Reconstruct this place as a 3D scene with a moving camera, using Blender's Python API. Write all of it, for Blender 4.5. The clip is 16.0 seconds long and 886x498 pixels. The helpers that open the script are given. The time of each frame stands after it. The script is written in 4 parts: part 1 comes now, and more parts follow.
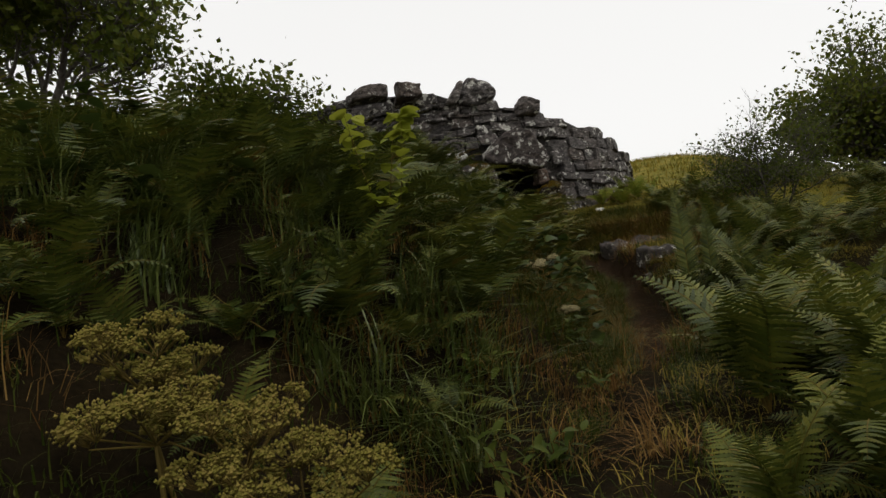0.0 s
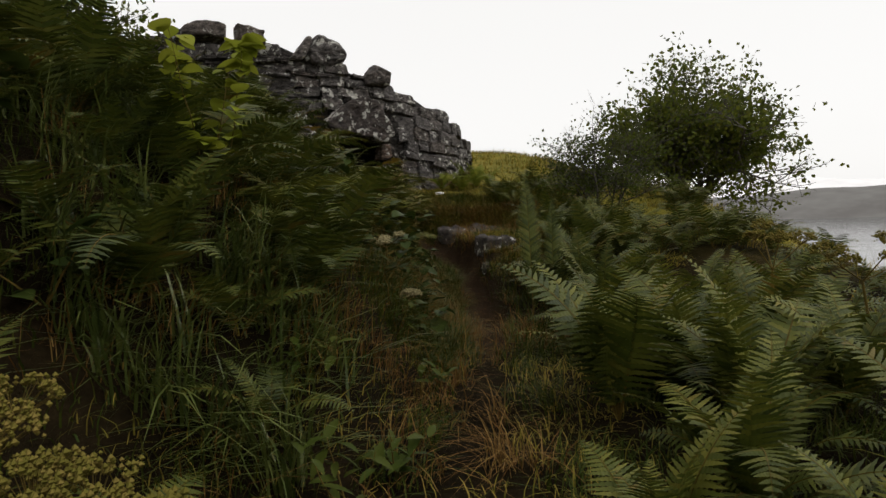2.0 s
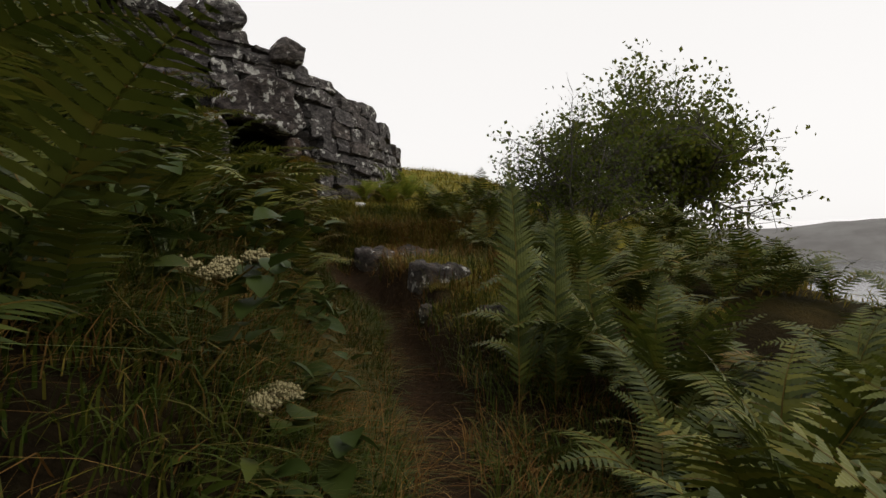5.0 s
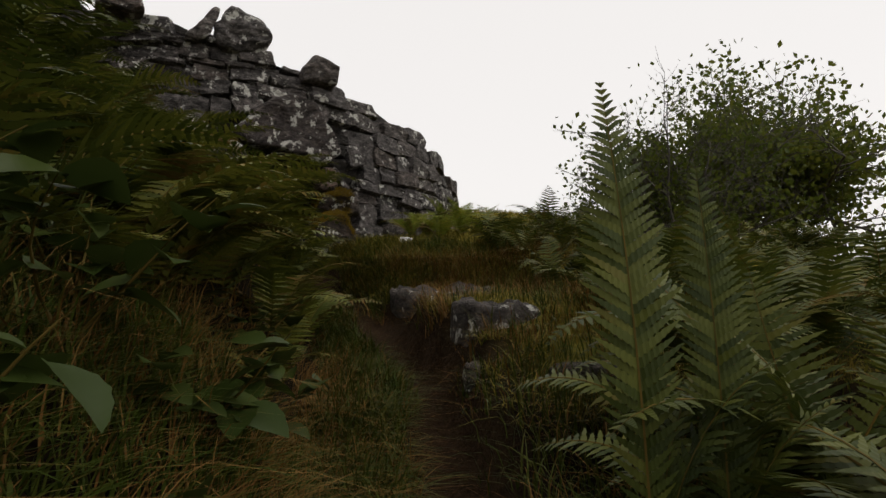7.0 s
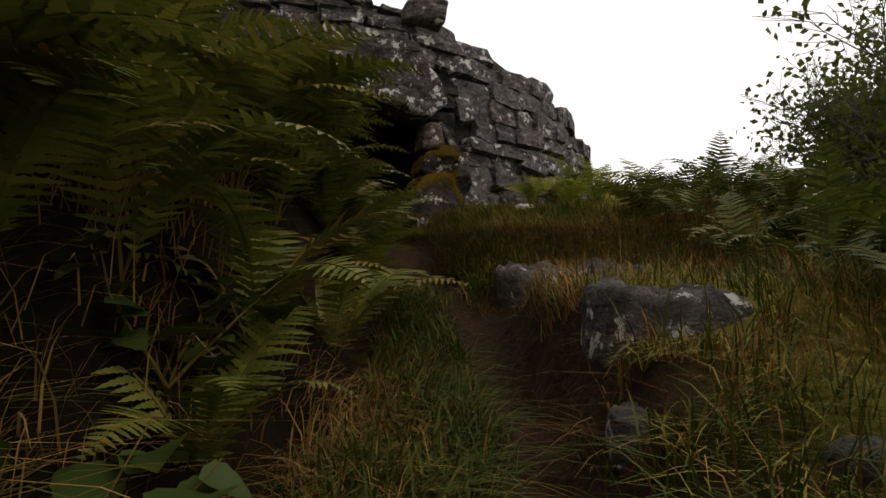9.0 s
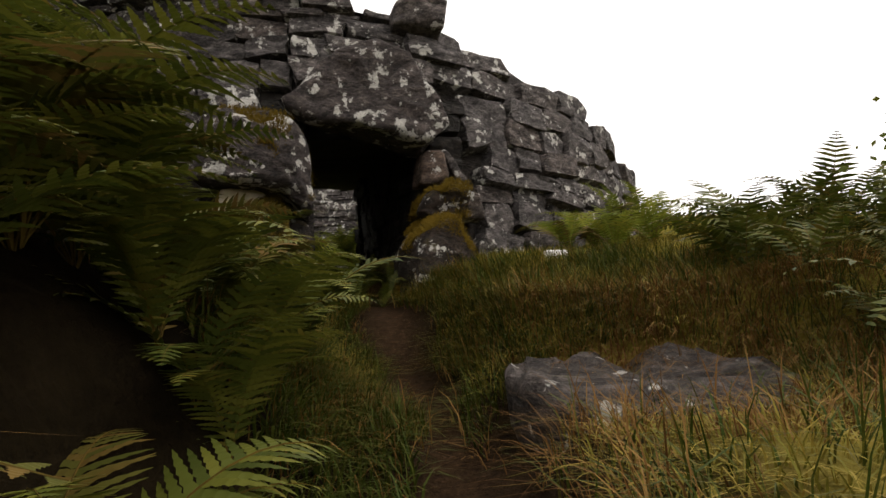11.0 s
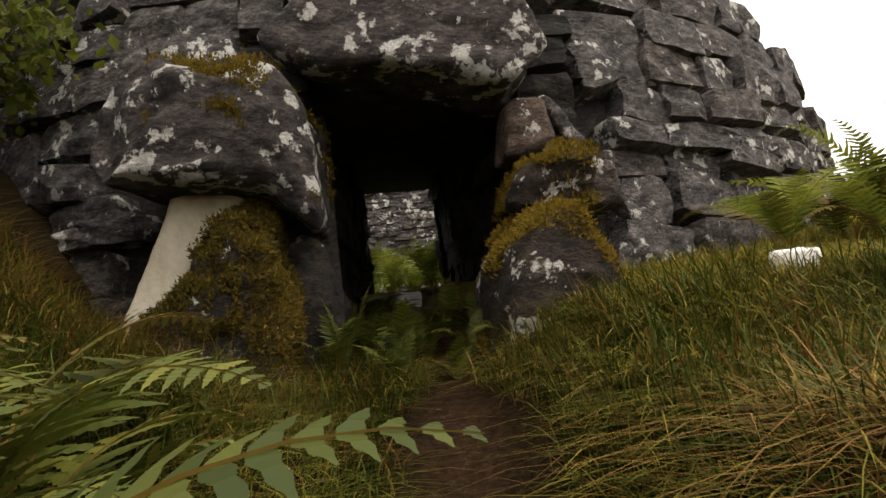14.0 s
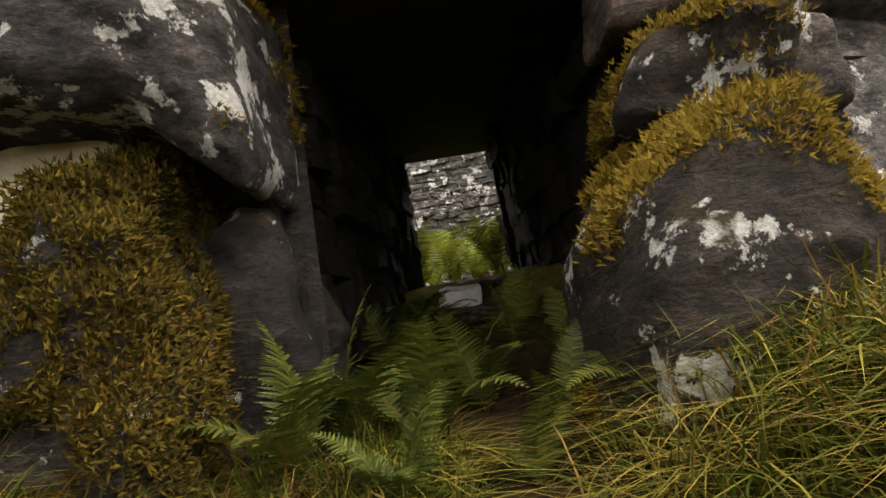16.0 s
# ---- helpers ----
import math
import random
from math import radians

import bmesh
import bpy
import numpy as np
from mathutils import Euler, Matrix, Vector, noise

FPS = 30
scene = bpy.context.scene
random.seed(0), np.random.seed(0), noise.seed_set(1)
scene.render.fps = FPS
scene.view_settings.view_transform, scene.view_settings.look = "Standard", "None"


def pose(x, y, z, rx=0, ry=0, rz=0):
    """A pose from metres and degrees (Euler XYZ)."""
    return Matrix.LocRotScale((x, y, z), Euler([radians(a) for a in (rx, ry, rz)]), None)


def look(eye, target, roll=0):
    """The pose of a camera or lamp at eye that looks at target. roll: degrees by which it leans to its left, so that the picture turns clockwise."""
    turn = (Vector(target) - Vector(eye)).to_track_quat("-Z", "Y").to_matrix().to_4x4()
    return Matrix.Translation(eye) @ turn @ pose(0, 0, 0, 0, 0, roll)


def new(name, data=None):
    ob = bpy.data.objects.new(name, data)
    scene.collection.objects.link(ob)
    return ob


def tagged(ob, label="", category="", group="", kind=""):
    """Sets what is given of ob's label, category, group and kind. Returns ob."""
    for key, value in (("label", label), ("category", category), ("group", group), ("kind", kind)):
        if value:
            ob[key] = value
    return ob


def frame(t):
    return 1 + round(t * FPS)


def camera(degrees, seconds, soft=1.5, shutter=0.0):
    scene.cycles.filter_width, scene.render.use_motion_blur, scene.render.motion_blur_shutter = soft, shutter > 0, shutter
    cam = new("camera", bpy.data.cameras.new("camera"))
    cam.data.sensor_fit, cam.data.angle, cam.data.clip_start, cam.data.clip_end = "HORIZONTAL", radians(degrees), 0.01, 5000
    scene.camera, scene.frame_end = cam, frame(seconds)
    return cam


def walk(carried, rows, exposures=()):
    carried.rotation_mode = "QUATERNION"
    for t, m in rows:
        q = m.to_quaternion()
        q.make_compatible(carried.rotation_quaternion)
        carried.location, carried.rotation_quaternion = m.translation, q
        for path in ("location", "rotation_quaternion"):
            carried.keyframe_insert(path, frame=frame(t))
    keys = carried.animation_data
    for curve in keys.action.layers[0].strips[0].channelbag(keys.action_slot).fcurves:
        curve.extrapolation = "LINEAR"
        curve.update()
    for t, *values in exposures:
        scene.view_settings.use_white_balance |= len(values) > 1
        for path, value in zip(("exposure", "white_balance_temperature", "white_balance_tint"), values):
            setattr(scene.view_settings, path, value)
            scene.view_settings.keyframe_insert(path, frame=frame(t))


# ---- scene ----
cam = camera(70.0, 16.0)
PATH = [
    (0.0, (1.335, -0.866, 1.632), (0.551, 1.927, 1.619), -9.3),
    (0.5, (1.283, -0.889, 1.619), (0.793, 1.969, 1.607), -5.7),
    (1.0, (1.206, -0.722, 1.580), (1.079, 2.172, 1.432), -6.2),
    (1.5, (1.157, -0.451, 1.632), (1.051, 2.446, 1.532), -1.5),
    (2.0, (1.061, -0.183, 1.578), (1.043, 2.710, 1.384), -2.5),
    (2.5, (1.087, 0.420, 1.607), (1.153, 3.315, 1.439), -2.7),
    (3.0, (1.045, 0.834, 1.638), (1.135, 3.728, 1.484), -2.6),
    (3.5, (0.880, 1.231, 1.615), (1.111, 4.115, 1.423), -0.5),
    (4.0, (0.919, 1.876, 1.594), (1.283, 4.744, 1.355), 0.4),
    (6.5, (1.354, 4.978, 1.249), (1.567, 7.865, 1.419), -1.1),
    (7.0, (1.440, 5.372, 1.249), (1.470, 8.268, 1.383), -2.0),
    (7.5, (1.486, 5.888, 1.104), (1.317, 8.768, 1.400), 2.4),
    (8.0, (1.553, 6.481, 1.074), (1.182, 9.357, 1.165), -0.9),
    (8.5, (1.508, 6.980, 1.084), (0.992, 9.831, 1.223), -1.1),
    (9.0, (1.475, 7.408, 1.162), (0.916, 10.253, 1.238), -1.1),
    (11.5, (1.405, 10.069, 1.501), (0.610, 12.841, 1.810), -4.3),
    (12.0, (1.298, 10.589, 1.554), (0.368, 13.315, 1.887), -3.5),
    (12.5, (1.154, 11.045, 1.706), (0.103, 13.727, 2.032), -3.1),
    (13.0, (1.005, 11.446, 1.690), (-0.119, 14.097, 2.039), -4.0),
    (13.5, (0.861, 11.893, 1.749), (-0.304, 14.525, 2.093), -6.9),
    (14.0, (0.677, 12.345, 1.833), (-0.510, 14.970, 2.163), -8.0),
    (14.5, (0.510, 12.789, 1.925), (-0.745, 15.371, 2.337), -7.4),
    (15.0, (0.351, 13.259, 1.961), (-1.029, 15.782, 2.340), -9.0),
    (15.5, (0.148, 13.678, 1.963), (-1.379, 16.109, 2.379), -10.1),
    (16.0, (-0.071, 14.098, 1.987), (-1.553, 16.572, 2.295), -10.9),
]
EXPOSURES = [(0.0, -0.3, 6500, 9), (4.0, -0.25, 6550, 10), (6.5, -0.38, 6600, 11), (9.0, -0.08, 6650, 12), (11.5, 0.5, 6800, 14), (12.5, 0.65, 6850, 14), (14.0, 0.9, 6900, 13), (15.0, 1.3, 6900, 13), (16.0, 1.6, 6850, 12)]
walk(cam, [(t, look(eye, target, roll)) for t, eye, target, roll in PATH], EXPOSURES)


# ---- light ----
world = bpy.data.worlds.new("overcast")
scene.world = world
world.use_nodes = True
wn = world.node_tree
wn.nodes.clear()
sky = wn.nodes.new("ShaderNodeTexSky")
sky.sky_type = "NISHITA"
sky.sun_disc = False
sky.sun_elevation, sky.sun_rotation = radians(54), radians(105)
hs = wn.nodes.new("ShaderNodeHueSaturation")
hs.inputs["Saturation"].default_value = 0.12
hs.inputs["Value"].default_value = 0.1
cloud = wn.nodes.new("ShaderNodeMix")
cloud.data_type = "RGBA"
cloud.inputs[0].default_value = 0.8
cloud.inputs[7].default_value = (1.0, 0.985, 0.97, 1)
back = wn.nodes.new("ShaderNodeBackground")
back.inputs["Strength"].default_value = 1.3
out = wn.nodes.new("ShaderNodeOutputWorld")
wn.links.new(sky.outputs[0], hs.inputs["Color"])
wn.links.new(hs.outputs[0], cloud.inputs[6])
wn.links.new(cloud.outputs[2], back.inputs["Color"])
wn.links.new(back.outputs[0], out.inputs["Surface"])

sun_data = bpy.data.lights.new("sun", "SUN")
sun_data.energy, sun_data.angle, sun_data.color = 1.5, radians(35), (1.0, 0.97, 0.92)
sun = new("sun", sun_data)
sun.rotation_euler = (radians(36), 0, radians(75))


# ---- materials ----
def ramp(nt, fac, stops):
    r = nt.nodes.new("ShaderNodeValToRGB")
    e = r.color_ramp.elements
    while len(e) < len(stops):
        e.new(0.5)
    for k, (p, c) in zip(e, stops):
        k.position, k.color = p, (*c, 1) if len(c) == 3 else c
    nt.links.new(fac, r.inputs[0])
    return r.outputs[0]


def noise_out(nt, vec, scale, detail=4, rough=0.55):
    n = nt.nodes.new("ShaderNodeTexNoise")
    n.inputs["Scale"].default_value, n.inputs["Detail"].default_value = scale, detail
    n.inputs["Roughness"].default_value = rough
    nt.links.new(vec, n.inputs["Vector"])
    return n.outputs["Fac"]


def mix(nt, fac, a, b, kind="MIX"):
    m = nt.nodes.new("ShaderNodeMix")
    m.data_type, m.blend_type = "RGBA", kind
    for socket, v in ((m.inputs[0], fac), (m.inputs[6], a), (m.inputs[7], b)):
        if hasattr(v, "links"):
            nt.links.new(v, socket)
        elif isinstance(v, (int, float)):
            socket.default_value = v
        else:
            socket.default_value = (*v, 1)
    return m.outputs[2]


def calc(nt, op, a, b=0.0):
    m = nt.nodes.new("ShaderNodeMath")
    m.operation = op
    m.use_clamp = op in ("MULTIPLY", "ADD")
    for socket, v in zip(m.inputs, (a, b)):
        if hasattr(v, "links"):
            nt.links.new(v, socket)
        else:
            socket.default_value = v
    return m.outputs[0]


def material(name, rough=0.9, shine=0.15):
    m = bpy.data.materials.new(name)
    m.use_nodes = True
    nt = m.node_tree
    b = nt.nodes["Principled BSDF"]
    b.inputs["Roughness"].default_value = rough
    b.inputs["Specular IOR Level"].default_value = shine
    g = nt.nodes.new("ShaderNodeNewGeometry")
    return m, nt, b, g


def bump(nt, b, height, strength, dist):
    n = nt.nodes.new("ShaderNodeBump")
    n.inputs["Strength"].default_value, n.inputs["Distance"].default_value = strength, dist
    nt.links.new(height, n.inputs["Height"])
    nt.links.new(n.outputs[0], b.inputs["Normal"])


def stone_material(name, dark, light, lichen, moss, mosscol=(0.13, 0.115, 0.025)):
    """Schist with grain, pale lichen patches and moss on its upper faces."""
    m, nt, b, g = material(name, 0.8, 0.22)
    pos = g.outputs["Position"]
    rnd = nt.nodes.new("ShaderNodeObjectInfo").outputs["Random"]
    isl = g.outputs["Random Per Island"]
    stretch = nt.nodes.new("ShaderNodeMapping")
    stretch.inputs["Rotation"].default_value = (0.34, -0.3, 0)
    stretch.inputs["Scale"].default_value = (1, 1, 2.1)
    nt.links.new(pos, stretch.inputs["Vector"])
    layers = noise_out(nt, stretch.outputs[0], 6.5, 10, 0.74)
    beds = noise_out(nt, stretch.outputs[0], 21, 6, 0.7)
    grain = noise_out(nt, pos, 55, 5, 0.75)
    col = ramp(nt, layers, [(0.36, dark), (0.5, tuple(0.4 * (p + q) for p, q in zip(dark, light))), (0.63, light)])
    tone = calc(nt, "FRACT", calc(nt, "ADD", calc(nt, "MULTIPLY", isl, 0.55), calc(nt, "MULTIPLY", rnd, 0.44)))
    col = mix(nt, 1.0, col, ramp(nt, tone, [(0.0, (0.5, 0.48, 0.47)), (0.45, (0.95, 0.93, 0.92)), (0.75, (0.95, 0.82, 0.72)), (1, (1.4, 1.38, 1.36))]), "MULTIPLY")
    col = mix(nt, 0.7, col, ramp(nt, beds, [(0.34, (0.3, 0.29, 0.29)), (0.5, (0.95, 0.95, 0.95)), (0.66, (1.5, 1.5, 1.5))]), "MULTIPLY")
    col = mix(nt, 0.7, col, ramp(nt, grain, [(0.3, (0.4, 0.39, 0.38)), (0.65, (1.3, 1.3, 1.3))]), "MULTIPLY")
    patch = calc(nt, "ADD", calc(nt, "MULTIPLY", noise_out(nt, pos, 6.5, 10, 0.66), 0.66), calc(nt, "MULTIPLY", noise_out(nt, pos, 1.7, 3), 0.34))
    spots = ramp(nt, patch, [(lichen, (0, 0, 0)), (lichen + 0.022, (1, 1, 1))])
    col = mix(nt, calc(nt, "MULTIPLY", spots, 0.9), col, ramp(nt, grain, [(0.3, (0.3, 0.29, 0.25)), (0.7, (0.74, 0.72, 0.66))]))
    up = nt.nodes.new("ShaderNodeSeparateXYZ")
    nt.links.new(g.outputs["Normal"], up.inputs[0])
    where = calc(nt, "ADD", calc(nt, "MULTIPLY", up.outputs["Z"], 0.28), noise_out(nt, pos, 3.2, 5, 0.65))
    mossy = ramp(nt, where, [(moss, (0, 0, 0)), (moss + 0.07, (1, 1, 1))])
    green = mix(nt, noise_out(nt, pos, 60, 3), mosscol, tuple(0.35 * c for c in mosscol))
    col = mix(nt, mossy, col, green)
    nt.links.new(col, b.inputs["Base Color"])
    relief = calc(nt, "ADD", calc(nt, "MULTIPLY", layers, 0.5), calc(nt, "ADD", calc(nt, "MULTIPLY", beds, 0.32), calc(nt, "MULTIPLY", grain, 0.18)))
    bump(nt, b, relief, 1.0, 0.13)
    return m


STONE = stone_material("weathered_schist", (0.017, 0.015, 0.014), (0.2, 0.183, 0.174), 0.552, 0.9)
LINTEL = stone_material("lichened_schist", (0.014, 0.011, 0.01), (0.13, 0.108, 0.098), 0.54, 0.95)
MOSSROCK = stone_material("mossy_schist", (0.011, 0.009, 0.007), (0.06, 0.047, 0.037), 0.575, 0.72, (0.05, 0.036, 0.009))
PATHROCK = stone_material("path_schist", (0.022, 0.018, 0.015), (0.15, 0.13, 0.115), 0.58, 0.88)
# same schist for the passage, its inner shade painted in as near-black colour
PASSAGE_SHADE = stone_material("shaded_passage_schist", (0.008, 0.007, 0.006), (0.035, 0.032, 0.027), 0.8, 0.95)
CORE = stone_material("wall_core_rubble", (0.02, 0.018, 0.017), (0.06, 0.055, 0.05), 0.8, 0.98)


def plain_rock(name, a, c):
    m, nt, b, g = material(name, 0.8)
    pos = g.outputs["Position"]
    n = noise_out(nt, pos, 7, 7, 0.65)
    nt.links.new(ramp(nt, n, [(0.3, a), (0.7, c)]), b.inputs["Base Color"])
    bump(nt, b, n, 0.5, 0.03)
    return m


CREAM = plain_rock("cream_schist", (0.42, 0.36, 0.25), (0.66, 0.6, 0.47))
PALE = plain_rock("pale_quartz", (0.5, 0.48, 0.44), (0.8, 0.78, 0.74))
BROWN = stone_material("brown_schist", (0.03, 0.021, 0.016), (0.19, 0.145, 0.115), 0.57, 0.97)


def leafy(name, stops, rough=0.55, thin=0.2, shine=0.07):
    """A leaf surface: colour varies from piece to piece and along it, with some light coming through."""
    m, nt, b, g = material(name, rough)
    pos = g.outputs["Position"]
    rnd = nt.nodes.new("ShaderNodeObjectInfo").outputs["Random"]
    v = calc(nt, "ADD", calc(nt, "MULTIPLY", g.outputs["Random Per Island"], 0.45),
             calc(nt, "ADD", calc(nt, "MULTIPLY", rnd, 0.2), calc(nt, "MULTIPLY", noise_out(nt, pos, 1.6, 4, 0.65), 0.5)))
    col = ramp(nt, v, stops)
    nt.links.new(col, b.inputs["Base Color"])
    b.inputs["Specular IOR Level"].default_value = shine
    tr = nt.nodes.new("ShaderNodeBsdfTranslucent")
    nt.links.new(col, tr.inputs["Color"])
    mx = nt.nodes.new("ShaderNodeMixShader")
    mx.inputs[0].default_value = thin
    nt.links.new(b.outputs[0], mx.inputs[1])
    nt.links.new(tr.outputs[0], mx.inputs[2])
    nt.links.new(mx.outputs[0], nt.nodes["Material Output"].inputs["Surface"])
    return m


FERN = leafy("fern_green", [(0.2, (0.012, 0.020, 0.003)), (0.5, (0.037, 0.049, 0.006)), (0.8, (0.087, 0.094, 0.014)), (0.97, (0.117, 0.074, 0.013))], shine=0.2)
# two lighter copies of fern_green, with open-sky light painted into the colour
FERNSKYLIT = leafy("skylit_fern_green", [(0.2, (0.06, 0.085, 0.01)), (0.5, (0.12, 0.15, 0.018)), (0.85, (0.21, 0.21, 0.03))], thin=0.35)
FERNSUN = leafy("sunlit_fern_green", [(0.2, (0.03, 0.042, 0.006)), (0.5, (0.072, 0.083, 0.011)), (0.8, (0.14, 0.134, 0.02)), (0.97, (0.18, 0.105, 0.022))], shine=0.2)
FERNDRY = leafy("fern_browning", [(0.2, (0.040, 0.050, 0.009)), (0.5, (0.084, 0.078, 0.016)), (0.8, (0.128, 0.076, 0.021))])
RACHIS = leafy("fern_stalk", [(0.2, (0.058, 0.042, 0.009)), (0.8, (0.108, 0.070, 0.015))], 0.6, 0.0)
GRASS = leafy("meadow_grass", [(0.15, (0.07, 0.078, 0.011)), (0.5, (0.16, 0.14, 0.021)), (0.75, (0.27, 0.2, 0.039)), (0.95, (0.37, 0.24, 0.066))], 0.6)
LUSH = leafy("lush_grass", [(0.15, (0.015, 0.027, 0.003)), (0.5, (0.032, 0.048, 0.006)), (0.8, (0.059, 0.066, 0.011)), (0.97, (0.119, 0.083, 0.021))], 0.5)
DRY = leafy("dead_grass", [(0.15, (0.056, 0.024, 0.007)), (0.5, (0.128, 0.064, 0.017)), (0.9, (0.270, 0.165, 0.053))], 0.7)
RUSH = leafy("woodrush_blade", [(0.15, (0.018, 0.03, 0.006)), (0.5, (0.048, 0.066, 0.013)), (0.85, (0.1, 0.115, 0.026))], 0.38, 0.2, 0.3)
TREELEAF = leafy("tree_leaf", [(0.15, (0.027, 0.041, 0.006)), (0.5, (0.060, 0.078, 0.011)), (0.9, (0.119, 0.123, 0.018))], 0.5, 0.45)
HAZEL = leafy("hazel_leaf", [(0.15, (0.117, 0.157, 0.015)), (0.6, (0.206, 0.231, 0.024)), (0.95, (0.293, 0.281, 0.037))], 0.5, 0.4)
DARKLEAF = leafy("bramble_leaf", [(0.15, (0.014, 0.026, 0.005)), (0.55, (0.029, 0.044, 0.009)), (0.95, (0.052, 0.063, 0.013))], 0.45, 0.2)
UMBEL = leafy("umbel_seed", [(0.15, (0.073, 0.072, 0.010)), (0.55, (0.140, 0.119, 0.023)), (0.95, (0.201, 0.145, 0.040))], 0.8, 0.2)
CREAMFLOWER = leafy("meadowsweet_bloom", [(0.2, (0.2, 0.17, 0.08)), (0.8, (0.36, 0.31, 0.17))], 0.8, 0.2)
STEM = leafy("plant_stem", [(0.2, (0.055, 0.043, 0.009)), (0.8, (0.110, 0.075, 0.018))], 0.6, 0.0)
MOSS = leafy("moss_tuft", [(0.15, (0.045, 0.031, 0.004)), (0.55, (0.095, 0.063, 0.007)), (0.95, (0.145, 0.093, 0.012))], 0.9, 0.1)


MOSSDARK = leafy("dark_moss_tuft", [(0.15, (0.014, 0.012, 0.003)), (0.5, (0.04, 0.031, 0.006)), (0.75, (0.09, 0.062, 0.009)), (0.95, (0.15, 0.085, 0.012))], 0.9, 0.1)


def bark_material():
    m, nt, b, g = material("grey_bark", 0.9)
    pos = g.outputs["Position"]
    n = noise_out(nt, pos, 14, 6, 0.7)
    nt.links.new(ramp(nt, n, [(0.3, (0.025, 0.02, 0.016)), (0.7, (0.11, 0.1, 0.085))]), b.inputs["Base Color"])
    bump(nt, b, n, 0.6, 0.02)
    return m


BARK = bark_material()


def soil_material():
    """Turf; leaf litter darkened to stand for fern shade; bare peat along the trodden line."""
    m, nt, b, g = material("turf_and_soil", 0.95, 0.04)
    pos = g.outputs["Position"]
    at = nt.nodes.new("ShaderNodeAttribute")
    at.attribute_name = "trod"
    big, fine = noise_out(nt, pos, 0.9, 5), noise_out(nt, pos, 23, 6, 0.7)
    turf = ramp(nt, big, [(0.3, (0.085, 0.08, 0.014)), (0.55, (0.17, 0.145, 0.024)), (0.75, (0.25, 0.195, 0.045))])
    # near-black: the shade between ferns is painted into this ground colour
    shaded_litter = ramp(nt, big, [(0.3, (0.006, 0.0045, 0.002)), (0.55, (0.016, 0.011, 0.005)), (0.75, (0.036, 0.024, 0.01))])
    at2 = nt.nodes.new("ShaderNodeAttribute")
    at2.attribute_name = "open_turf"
    grass = mix(nt, at2.outputs["Fac"], shaded_litter, turf)
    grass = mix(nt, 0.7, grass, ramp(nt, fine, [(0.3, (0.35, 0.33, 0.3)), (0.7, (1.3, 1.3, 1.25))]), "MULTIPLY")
    peat = ramp(nt, fine, [(0.3, (0.014, 0.008, 0.005)), (0.6, (0.042, 0.024, 0.012)), (0.8, (0.11, 0.068, 0.036))])
    col = mix(nt, at.outputs["Fac"], grass, peat)
    nt.links.new(col, b.inputs["Base Color"])
    bump(nt, b, fine, 0.9, 0.05)
    return m


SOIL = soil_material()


def water_material():
    m, nt, b, g = material("loch_water", 0.12, 0.5)
    b.inputs["Base Color"].default_value = (0.1, 0.1, 0.105, 1)
    n = noise_out(nt, g.outputs["Position"], 0.25, 4)
    bump(nt, b, n, 0.3, 0.6)
    return m


# mist painted into a hill's colour, which also glows by its own emission
def painted_haze(name, a, c, glow):
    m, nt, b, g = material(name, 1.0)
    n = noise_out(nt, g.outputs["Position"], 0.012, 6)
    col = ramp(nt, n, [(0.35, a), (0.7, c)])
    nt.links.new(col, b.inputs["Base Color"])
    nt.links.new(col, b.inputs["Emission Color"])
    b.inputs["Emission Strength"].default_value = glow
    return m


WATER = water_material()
FARHILL = painted_haze("hill_in_mist", (0.085, 0.08, 0.076), (0.12, 0.117, 0.11), 0.75)
MISTHILL = painted_haze("hill_lost_in_mist", (0.5, 0.49, 0.49), (0.58, 0.57, 0.57), 0.75)


# ---- helpers for meshes ----
def mesh_from(name, verts, faces, mat, smooth=False):
    me = bpy.data.meshes.new(name)
    me.from_pydata([tuple(v) for v in verts], [], [tuple(f) for f in faces])
    me.materials.append(mat)
    if smooth:
        me.polygons.foreach_set("use_smooth", [True] * len(me.polygons))
    me.update()
    return me


def under(ob, parent, label=""):
    ob.parent = parent
    if label:
        ob["label"] = label
    return ob


def part(name, me, parent, label=""):
    return under(new(name, me), parent, label)


rng = np.random.default_rng(7)


# ---- the lie of the land ----
PX = ([-40, -1, 2, 5, 7, 10, 12, 14, 15.9, 21, 60], [1.3, 1.3, 0.95, 1.35, 1.5, 1.4, 0.85, -0.05, -0.98, -4, -6])
PH = ([-40, -1, 2, 5, 6.5, 8, 10, 11.5, 12.8, 14.1, 15.3, 17, 19.5, 24, 40], [-0.6, 0.03, 0.13, 0.16, 0.14, 0.18, 0.45, 0.66, 0.86, 1.05, 1.5, 1.7, 2.3, 2.4, 3.2])
GATE = np.array([-0.98, 15.9])
INWARD = np.array([-0.505, 0.863])
SIDE = np.array([0.863, 0.505])


def sstep(a, b, v):
    t = np.clip((v - a) / (b - a), 0, 1)
    return t * t * (3 - 2 * t)


def lumps(x, y):
    return (0.05 * np.sin(2.1 * x + 1.3 * np.sin(1.7 * y)) * np.cos(1.9 * y + 0.8 * x) + 0.03 * np.sin(5.3 * x + 2 * y) * np.sin(4.7 * y - x))


def path_x(y):
    return np.interp(y, *PX)


